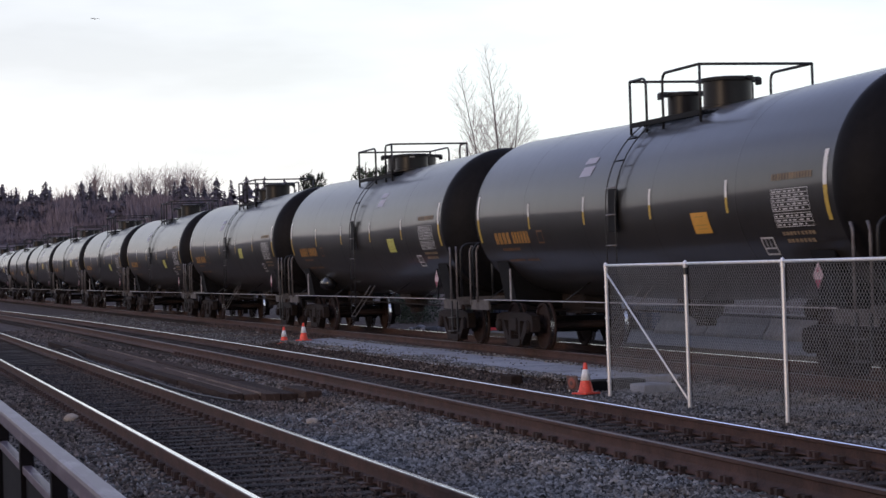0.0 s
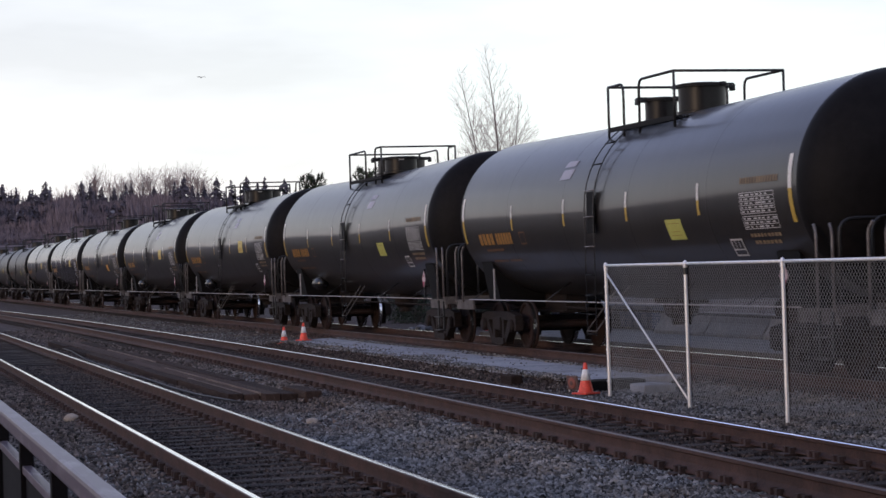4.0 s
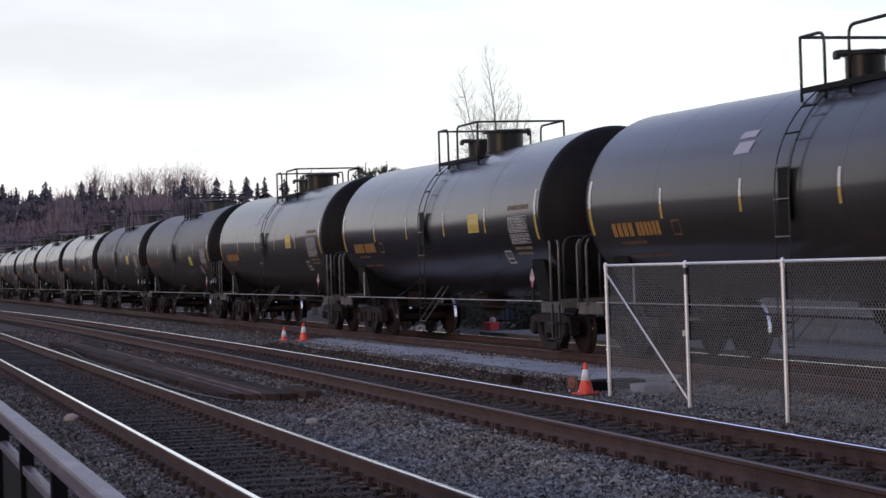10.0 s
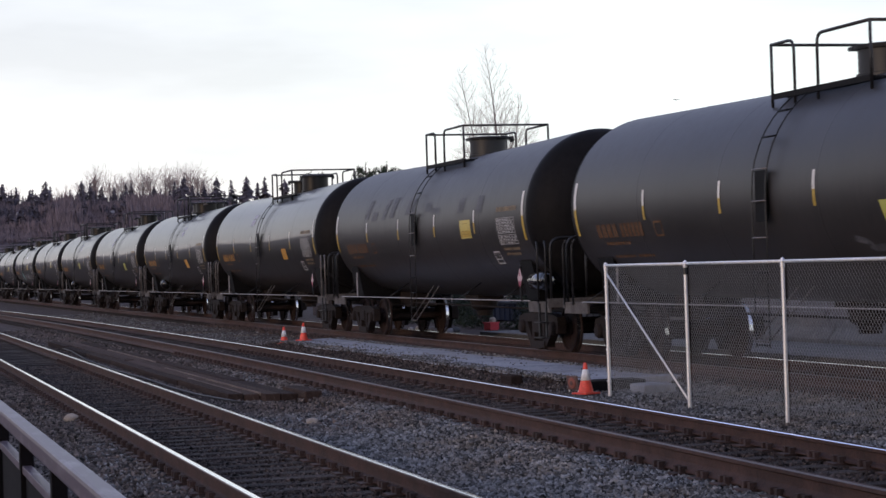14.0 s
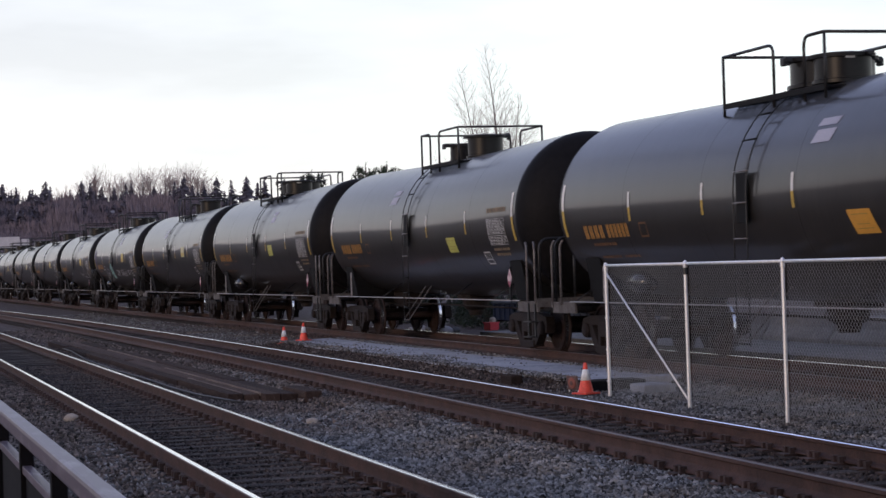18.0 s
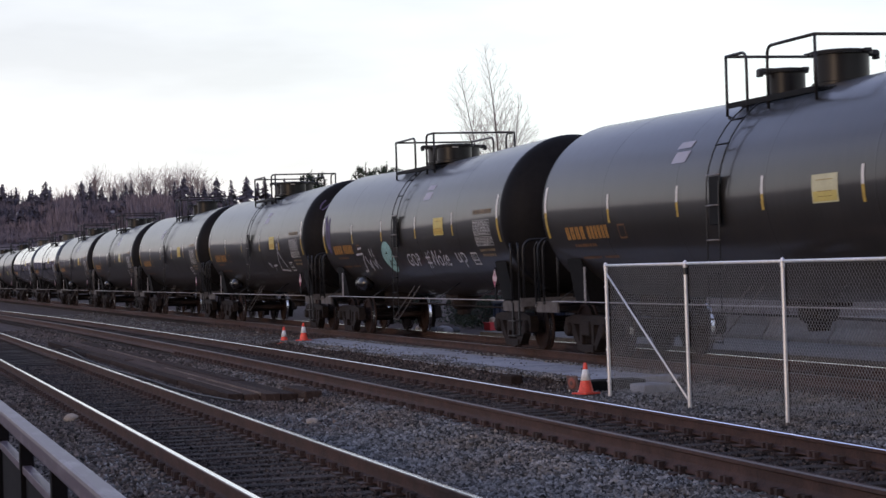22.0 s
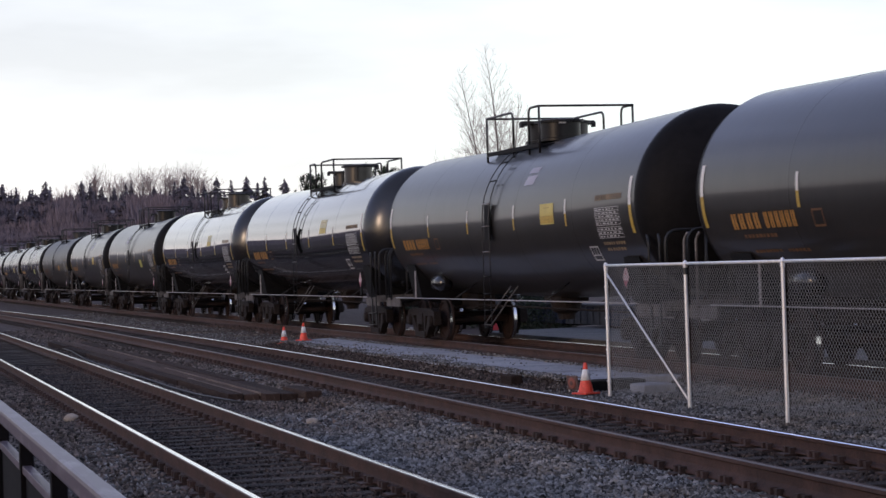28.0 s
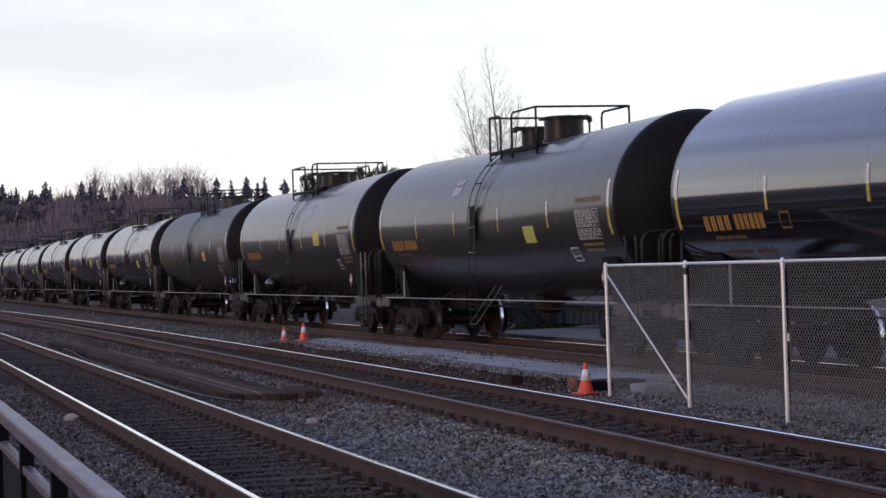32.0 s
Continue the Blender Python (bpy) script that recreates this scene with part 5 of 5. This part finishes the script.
# ---- plants ----
class Twigs:
    """Collects thin three-sided branches in one mesh."""
    def __init__(self):
        self.v, self.f = [], []

    def seg(self, p, q, r0, r1):
        d = (q - p).normalized()
        s = d.cross(Vector((0.3, 0.9, 0.2))).normalized()
        t = d.cross(s)
        b = len(self.v)
        for c, r in ((p, r0), (q, r1)):
            for k in range(3):
                a = k * 2.0944
                self.v.append(c + (s * math.cos(a) + t * math.sin(a)) * r)
        self.f += [(b + k, b + (k + 1) % 3, b + 3 + (k + 1) % 3, b + 3 + k) for k in range(3)]

    def branch(self, rng, p, d, length, r, level, rise=0.25, spread=0.6, kids=(9, 6, 4)):
        """A wavering branch that tapers and forks; level counts down to the twigs."""
        n = max(3, int(length / 0.35)) if level else 3
        pts, dirs = [p], [d]
        for k in range(n):
            d = (d + Vector((rng.gauss(0, 0.07), rng.gauss(0, 0.07), rng.gauss(0, 0.05) + rise * 0.12))).normalized()
            pts.append(pts[-1] + d * length / n)
            dirs.append(d)
        for k in range(n):
            self.seg(pts[k], pts[k + 1], r * (1 - k / n * 0.85), r * (1 - (k + 1) / n * 0.85))
        if level:
            m = kids[len(kids) - level] if level <= len(kids) else 8
            for j in range(m):
                t = rng.uniform(0.18, 0.98)
                k = min(int(t * n), n - 1)
                side = Vector((rng.gauss(0, 1), rng.gauss(0, 1), rng.gauss(0, 0.35))).normalized()
                nd = (dirs[k] * (1 - spread * 0.55) + side * spread + Vector((0, 0, rise))).normalized()
                q = pts[k] + (pts[k + 1] - pts[k]) * (t * n - k)
                self.branch(rng, q, nd, length * (1.05 - t * 0.75) * rng.uniform(0.32, 0.55), r * (1 - t * 0.7) * 0.55, level - 1, rise, spread, kids)

    def mesh(self, name, material):
        return raw(name, self.v, self.f, material)


def limb(tw, rng, p, d, length, r, level):
    """A slim shoot curving upwards, with side shoots set alternately."""
    n = 6 if level == 2 else 3
    pts, dirs = [p], [d]
    for k in range(n):
        d = (d + Vector((rng.gauss(0, 0.06), rng.gauss(0, 0.06), 0.07))).normalized()
        pts.append(pts[-1] + d * length / n)
        dirs.append(d)
    for k in range(n):
        tw.seg(pts[k], pts[k + 1], r * (1 - k / n * 0.75), r * (1 - (k + 1) / n * 0.75))
    if level:
        m = max(3, int(length * 5)) if level == 2 else max(1, int(length * 4))
        for j in range(m):
            f = 0.2 + 0.75 * (j + rng.random()) / m
            k = min(int(f * n), n - 1)
            side = dirs[k].cross(Vector((rng.gauss(0, 1), rng.gauss(0, 1), rng.gauss(0, 1)))).normalized()
            nd = (dirs[k] + side * rng.uniform(0.55, 0.95)).normalized()
            limb(tw, rng, pts[k].lerp(pts[k + 1], f * n - k), nd, length * (1.1 - f) * rng.uniform(0.4, 0.65) + 0.08, max(r * 0.5, 0.0038), level - 1)


def bare_tree(name, m, label, stems, seed, kids, group="", scale_r=1.0, material="twig", spread=0.55):
    rng = random.Random(seed)
    t = empty(name, m, label, "tree", group)
    crown = Twigs()
    for x, y, h, lean in stems:
        trunks = Twigs()
        p = Vector((x, y, 0))
        d = Vector((0, lean, 1)).normalized()
        n = 14
        pts = [p]
        for k in range(n):
            d = (d + Vector((rng.gauss(0, 0.025), rng.gauss(0, 0.025), 0.02))).normalized()
            pts.append(pts[-1] + d * h / n)
        r = h * 0.010 * scale_r
        for k in range(n):
            trunks.seg(pts[k], pts[k + 1], r * (1 - k / n * 0.93), r * (1 - (k + 1) / n * 0.93))
        for j in range(int(h * kids)):
            f = 0.28 + 0.70 * (j + rng.random()) / int(h * kids)
            k = min(int(f * n), n - 1)
            q = pts[k] + (pts[k + 1] - pts[k]) * (f * n - k)
            a = j * 2.4 + rng.uniform(-0.5, 0.5)
            out = spread * (1.15 - 0.35 * f) * rng.uniform(0.75, 1.2)
            limb(crown, rng, q, Vector((math.cos(a) * out, math.sin(a) * out, 1.0)).normalized(), (h * 0.44 * (1 - f) ** 0.9 + 0.28) * rng.uniform(0.7, 1.15), 0.014 * (1.1 - f) + 0.005, 2)
        part("trunk", trunks.mesh("trunk", "bark"), t)
    part("crown", crown.mesh("crown", material), t)
    return t


bare_tree("bare_tree", pose(-85.8, 27.15, GROUND_Z), "tall slender leafless tree with several pale stems", ((0.0, 0.60, 11.5, -0.055), (0.1, -0.04, 10.7, -0.028), (0.0, 0.40, 9.5, 0.075)), 23, 4.3, scale_r=0.75, spread=0.95)


def pine(m, label, seed, h, w):
    """Pine: trunk, limbs that turn upwards, and brushes of needles along their shoots."""
    rng = random.Random(seed)
    t = empty("pine_tree", m, label, "tree")
    wood, v, f = Twigs(), [], []
    wood.seg(Vector((0, 0, 0)), Vector((0, 0, h * 0.5)), 0.13, 0.09)
    wood.seg(Vector((0, 0, h * 0.5)), Vector((0, 0, h * 0.97)), 0.09, 0.02)
    shoots = [(Vector((0, 0, h * 0.88)), Vector((0, 0, h)))]
    for j in range(60):
        z = h * (0.42 + 0.50 * (j + rng.random()) / 60)
        a = j * 2.4 + rng.uniform(-0.4, 0.4)
        n = w * (1.12 - z / h) * rng.uniform(0.7, 1.3) + 0.14
        p = Vector((0, 0, z))
        q = p + Vector((math.cos(a) * n, math.sin(a) * n, n * rng.uniform(0.1, 0.45)))
        wood.seg(p, q, 0.024, 0.012)
        for i in range(5):
            o = p.lerp(q, 0.3 + 0.175 * i)
            e = o + Vector((math.cos(a) * 0.08 + rng.gauss(0, 0.10), math.sin(a) * 0.08 + rng.gauss(0, 0.10), rng.uniform(0.14, 0.34)))
            wood.seg(o, e, 0.010, 0.005)
            shoots.append((o, e))
    for o, e in shoots:
        ax = (e - o).normalized()
        for k in range(70):
            d = Vector((rng.gauss(0, 1), rng.gauss(0, 1), rng.gauss(0, 1)))
            d = (d - ax * d.dot(ax)).normalized() + ax * rng.uniform(0.4, 1.1)
            c = o.lerp(e, rng.random())
            s = d.cross(Vector((0.2, 0.4, 0.9))).normalized() * 0.011
            b = len(v)
            v += [c - s, c + s, c + d * rng.uniform(0.07, 0.15)]
            f.append((b, b + 1, b + 2))
    part("trunk", wood.mesh("trunk", "bark"), t)
    part("crown", raw("crown", v, f, "pine"), t)


pine(pose(-87.9, 19.4, GROUND_Z), "dark green pine tree behind the train", 3, 6.35, 1.6)
pine(pose(-87.8, 20.0, GROUND_Z), "small dark green pine beside a taller one", 4, 5.75, 1.7)
pine(pose(-87.3, 21.7, GROUND_Z), "dark green pine tree with upright shoots", 5, 6.6, 1.35)
pine(pose(-87.1, 22.6, GROUND_Z), "dark green pine tree with thin upright tops", 6, 6.6, 1.2)


def bush(m, label, seed, w, h):
    rng = random.Random(seed)
    t = empty("bush", m, label, "bush", "bushes beyond the train")
    wood, v, f = Twigs(), [], []
    for j in range(16):
        a = rng.uniform(0, 6.283)
        q = Vector((math.cos(a) * w * rng.random(), math.sin(a) * w * 0.5 * rng.random(), h * rng.uniform(0.5, 1.0)))
        wood.seg(Vector((0, 0, 0)), q, 0.02, 0.006)
    for k in range(3800):
        a, u = rng.uniform(0, 6.283), rng.random() ** 0.5
        z = h * rng.random()
        c = Vector((math.cos(a) * w * u * (1.1 - 0.5 * z / h), math.sin(a) * w * 0.55 * u, z + 0.05 * noise.noise((a * 3, u * 5, seed))))
        d, e = Vector((rng.gauss(0, 1), rng.gauss(0, 1), rng.gauss(0, 1))).normalized(), Vector((rng.gauss(0, 1), rng.gauss(0, 1), rng.gauss(0, 1))).normalized()
        n = rng.uniform(0.03, 0.07)
        b = len(v)
        v += [c, c + d * n + e * n * 0.4, c + d * n * 2, c + d * n - e * n * 0.4]
        f.append((b, b + 1, b + 2, b + 3))
    part("stem", wood.mesh("stem", "bark"), t)
    part("foliage", raw("foliage", v, f, "leaf"), t)


for i, x in enumerate((-55.5, -57.5, -59.4, -61.5, -64.0, -66.5, -69.5, -73.0)):
    bush(pose(x, 19.0 + 0.5 * (i % 3), GROUND_Z), "dark leafy bush beyond the train", 40 + i, 1.5, 1.3 + 0.25 * (i % 2))


# ---- hillside ----
def conifer_mesh(seed, h, w):
    """Ragged drooping boughs set all round the stem, of uneven length."""
    rng, v, f = random.Random(seed), [], []
    for j in range(230):
        z = h * (0.06 + 0.92 * rng.random() ** 1.2)
        k = 1 - z / h
        a = rng.uniform(0, 6.283)
        n = w * (k ** 0.8) * (0.85 + 0.6 * noise.noise((z * 1.3, seed * 1.7, 0.3 * math.cos(a)))) * rng.uniform(0.4, 1.2) + 0.18
        d = Vector((math.cos(a), math.sin(a), 0))
        s = Vector((-math.sin(a), math.cos(a), 0)) * n * rng.uniform(0.25, 0.5)
        b = len(v)
        c = Vector((0, 0, z))
        drop = rng.uniform(0.0, 0.5) * n
        v += [c + Vector((0, 0, 0.45)), c + d * n * 0.65 + s - Vector((0, 0, drop * 0.4)), c + d * n - Vector((0, 0, drop)), c + d * n * 0.6 - s - Vector((0, 0, drop * 0.5))]
        f.append((b, b + 1, b + 2, b + 3))
    v += [Vector((0, 0.09, h * 0.9)), Vector((0, -0.09, h * 0.9)), Vector((0, 0, h * 1.02))]
    f.append((len(v) - 3, len(v) - 2, len(v) - 1))
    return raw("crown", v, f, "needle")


def stem_mesh(h):
    bm = B()
    tube(bm, [(0, 0, 0), (0, 0, h * 0.6), (0, 0, h * 0.95)], [h * 0.022, h * 0.014, h * 0.004], 5)
    return mesh("trunk", bm, "bark")


SIZES = ((12, 4.2), (10, 4.4), (13.5, 5.0), (9, 4.2), (11, 3.4))
CON = [(conifer_mesh(60 + i, h, w), stem_mesh(h)) for i, (h, w) in enumerate(SIZES)]


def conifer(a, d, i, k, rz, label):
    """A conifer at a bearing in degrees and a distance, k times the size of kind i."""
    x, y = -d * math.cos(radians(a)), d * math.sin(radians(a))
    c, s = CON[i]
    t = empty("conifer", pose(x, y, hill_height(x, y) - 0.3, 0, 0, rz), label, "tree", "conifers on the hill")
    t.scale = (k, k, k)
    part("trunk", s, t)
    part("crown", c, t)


rng = random.Random(77)
# those that stand out on the skyline: bearing and height of the top at 760 m
for i, (a, top) in enumerate(((3.6, 35.5), (3.98, 36.6), (4.74, 34.6), (5.15, 37.4), (5.28, 35.5), (5.7, 33.6), (6.12, 37.2), (6.36, 36.6), (6.47, 38.2), (7.0, 34.6), (7.48, 36.0), (8.1, 34.5), (8.66, 36.2), (8.92, 37.8), (9.15, 34.8), (9.46, 35.9), (9.82, 37.3), (10.22, 36.3), (10.64, 37.2), (10.95, 35), (11.15, 36.9), (11.7, 36))):
    d = 752 + (i * 29) % 40
    z = hill_height(-d * math.cos(radians(a)), d * math.sin(radians(a)))
    conifer(a, d, i % 5, max((top - 1.7) * d / 760 + 1.7 - z, 4.0) / SIZES[i % 5][0], i * 77, "haze-paled conifer standing out on the hill's skyline")
# the woods below: dark stands between lighter bare ones
STANDS = ((3.2, 5.35), (5.95, 7.35), (8.5, 12.3))
for i in range(262):
    if i < 212:
        lo, hi = STANDS[(0, 0, 1, 2, 2)[i % 5]]
    else:
        lo, hi = 3.2, 12.3
    back = i % 2
    conifer(rng.uniform(lo, hi), 725 + 60 * rng.random() if back else 655 + 90 * rng.random(), rng.randrange(5), rng.uniform(0.80, 1.08) if back else rng.uniform(0.55, 0.85), rng.uniform(0, 360), "haze-paled conifer on the far hillside")


def far_bare(seed, h):
    rng, tw = random.Random(seed), Twigs()
    for j in range(16):
        a = rng.uniform(0, 6.283)
        z = h * rng.uniform(0.22, 0.55)
        d = Vector((math.cos(a) * 0.55, math.sin(a) * 0.55, 1.0)).normalized()
        tw.branch(rng, Vector((0, 0, z)), d, (h - z) * rng.uniform(0.7, 1.0), 0.065, 2, 0.25, 0.8, (13, 6))
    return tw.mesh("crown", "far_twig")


FB = [(far_bare(90 + i, h), stem_mesh(h * 0.8)) for i, h in enumerate((14, 12, 11))]
for i, (px, top) in enumerate(((6.5, 43), (6.9, 39), (6.2, 38), (4.3, 35), (7.5, 40), (7.8, 42), (8.0, 41.5), (8.4, 41.5), (8.65, 42), (9.1, 43), (9.3, 41), (9.6, 38), (7.2, 38), (5.6, 35))):
    d = 770 + (i * 37) % 60
    x, y = -d * math.cos(math.radians(px)), d * math.sin(math.radians(px))
    z = hill_height(x, y)
    c, s = FB[i % 3]
    t = empty("bare_tree", pose(x, y, z, 0, 0, i * 71), "tall leafless tree on the skyline of the hill", "tree", "bare trees on the hill")
    k = max(((top + 1.6) * d / 760 - z) / (14, 12, 11)[i % 3], 0.5)
    t.scale = (k, k, k)
    part("trunk", s, t)
    part("crown", c, t)


def brushwood():
    rng, v, f = random.Random(5), [], []
    for i in range(10000):
        d = 440 + 360 * rng.random()
        a = math.radians(3.0 + 10.2 * rng.random())
        x, y = -d * math.cos(a), d * math.sin(a)
        z = hill_height(x, y)
        if 510 < d < 610 and math.degrees(a) < 7.5:     # cleared beside the hill road
            continue
        stand = any(lo < math.degrees(a) < hi for lo, hi in STANDS)
        h = rng.uniform(2.5, 6.0) * ((0.75 if d < 705 else 1.3) if stand else 1.65) * (1.0 if d > 645 else 0.5)
        for k in range(10):
            w = rng.uniform(0.06, 0.26)
            o = Vector((x + rng.gauss(0, 1.2), y + rng.gauss(0, 1.5), z - 0.3))
            q = o + Vector((rng.gauss(0, 0.9), rng.gauss(0, 1.1), h * rng.uniform(0.5, 1.0)))
            b = len(v)
            s = Vector((0.2 * w, w, 0))
            v += [o - s, o + s, q + s * 0.7, q + Vector((0, 0, 0.8)), q - s * 0.7]
            f.append((b, b + 1, b + 2, b + 3, b + 4))
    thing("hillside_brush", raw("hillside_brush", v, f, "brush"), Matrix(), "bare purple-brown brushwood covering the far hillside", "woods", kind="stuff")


brushwood()


def house(a, d, w, label, dz=0.0):
    x, y = -d * math.cos(math.radians(a)), d * math.sin(math.radians(a))
    h = empty("house", pose(x, y, hill_height(x, y) + dz, 0, 0, 20), label, "house", "houses on the hill")
    h.scale = (0.42, 0.42, 0.42)
    bm = B()
    box(bm, -w * 0.4, w * 0.4, -w / 2, w / 2, -1, 5.0)
    wl = part("wall", mesh("wall", bm, "house"), h)
    bm = B()
    v = [bm.verts.new(p) for p in ((-w * 0.46, -w * 0.56, 4.9), (w * 0.46, -w * 0.56, 4.9), (w * 0.46, w * 0.56, 4.9), (-w * 0.46, w * 0.56, 4.9), (0, -w * 0.56, 7.2), (0, w * 0.56, 7.2))]
    for q in ((0, 1, 4), (1, 2, 5, 4), (2, 3, 5), (3, 0, 4, 5), (3, 2, 1, 0)):
        bm.faces.new([v[i] for i in q])
    part("roof", mesh("roof", bm, "roof"), h)
    for k in (-0.28, 0.05, 0.3):
        bm = B()
        box(bm, w * 0.4, w * 0.4 + 0.06, k * w - 0.6, k * w + 0.6, 2.6, 4.0)
        part("window", mesh("window", bm, "glass"), h)


house(4.45, 690, 4.5, "pale house with a light roof among the far trees", 2)
house(6.95, 700, 3.2, "small pale house among the far trees", 1)
house(8.1, 705, 3.2, "pale house half hidden by bare trees", 0.5)


# ---- road across the hill, and the lorry on it ----
ROAD_X = -575.0


def hill_road():
    ys = np.arange(-20, 110, 6.0)
    verts, faces = [], []
    for y in ys:
        z = hill_height(ROAD_X, y) + 0.35
        verts += [(ROAD_X - 4, y, z - 2.5), (ROAD_X - 4, y, z), (ROAD_X + 4, y, z), (ROAD_X + 4, y, z - 2.5)]
    for i in range(len(ys) - 1):
        a, b = i * 4, i * 4 + 4
        faces += [(a, a + 1, b + 1, b), (a + 1, a + 2, b + 2, b + 1), (a + 2, a + 3, b + 3, b + 2)]
    me = raw("road", verts, faces, "asphalt")
    thing("road", me, Matrix(), "grey asphalt road cut across the far hillside", "road", kind="structure")


hill_road()


def lorry():
    t = empty("lorry", pose(ROAD_X, -355, 9), "white box-trailer lorry passing on the far hill road", "lorry")
    bm = B()
    box(bm, -1.28, 1.28, -8.0, 5.4, 1.15, 4.15, 0.05)
    part("trailer", mesh("trailer", bm, "trailer"), t, "dusty white box trailer")
    bm = B()
    box(bm, -0.5, 0.5, -7.8, 7.9, 0.75, 1.15, 0.03)
    part("chassis", mesh("chassis", bm, "iron"), t)
    bm = B()
    box(bm, -1.2, 1.2, 5.8, 8.0, 0.7, 3.5, 0.18)
    cab = part("cab", mesh("cab", bm, "trailer"), t)
    bm = B()
    box(bm, -1.0, 1.0, 7.97, 8.02, 2.0, 3.0, 0.02)
    part("windscreen", mesh("windscreen", bm, "glass"), cab)
    bm = B()
    lathe(bm, [(-0.16, 0.0), (-0.16, 0.46), (-0.12, 0.52), (0.12, 0.52), (0.16, 0.46), (0.16, 0.0)], "x", 18)
    me = mesh("wheel", bm, "rubber")
    for y in (-6.8, -5.5, 4.2, 5.4, 7.2):
        for x in (-1.08, 1.08):
            part("wheel", me, t, m=pose(x, y, 0.52))
    return t


LORRY = lorry()


# ---- gull crossing the sky ----
def gull():
    g = empty("gull", pose(-198.66, 23.08, 26.53), "small grey gull gliding across the pale sky", "bird")
    part("body", blob("body", 0.05, 0.20, 0.05, "gull", 2), g)
    for s in (-1, 1):
        bm = B()
        pts = ((0, 0.06, 0), (s * 0.24, 0.09, 0.07), (s * 0.50, -0.03, 0.02), (s * 0.24, -0.03, 0.06), (0, -0.06, 0))
        up = [bm.verts.new((x, y, z + 0.012)) for x, y, z in pts]
        dn = [bm.verts.new((x, y, z)) for x, y, z in pts]
        bm.faces.new(up)
        bm.faces.new(dn[::-1])
        for k in range(5):
            bm.faces.new((up[k], dn[k], dn[(k + 1) % 5], up[(k + 1) % 5]))
        bmesh.ops.recalc_face_normals(bm, faces=bm.faces)
        part("wing", mesh("wing", bm, "gull"), g)
    return g


GULL = gull()


# ---- movement ----
def motions():
    for k, car in TRAIN.items():
        m = car.matrix_basis.copy()
        walk(car, [(t, Matrix.Translation((SPEED * t + d, 0, 0)) @ m) for t, d in SURGE])
    walk(GULL, [(t, pose(x, y, z, 0, 0, -68)) for t, x, y, z in ((0, -198.66, 23.08, 26.53), (0.6, -198.4, 25.2, 25.03), (1.5, -198.07, 27.74, 23.69), (3, -197.83, 30.4, 21.5), (5.5, -196.36, 37.96, 19.7), (6.5, -195.69, 41.31, 18.74), (7.5, -194.8, 45.2, 18.8), (9, -192.98, 52.5, 18.42), (12, -188.2, 67.5, 17.6), (18, -176, 95, 16.1), (32, -150, 160, 14))])
    ys = [(t, 32.4 + 22.1 * (t - 17.7)) for t in range(33)]
    walk(LORRY, [(t, pose(ROAD_X, y, hill_height(ROAD_X, y) + 0.37)) for t, y in ys])
    first = {}
    step = math.degrees(SPEED / FPS / 0.4572)
    for ws, q in WHEELS:
        if q not in first:
            walk(ws, [(i / FPS, pose(q, 0, 0.4572, 0, (i * step) % 360, 0)) for i in range(32 * FPS + 1)])
            first[q] = ws
        else:
            src = first[q].animation_data
            ws.rotation_mode = "QUATERNION"
            keys = ws.animation_data_create()
            keys.action = src.action
            keys.action_slot = src.action_slot
    scene.frame_set(1)


motions()
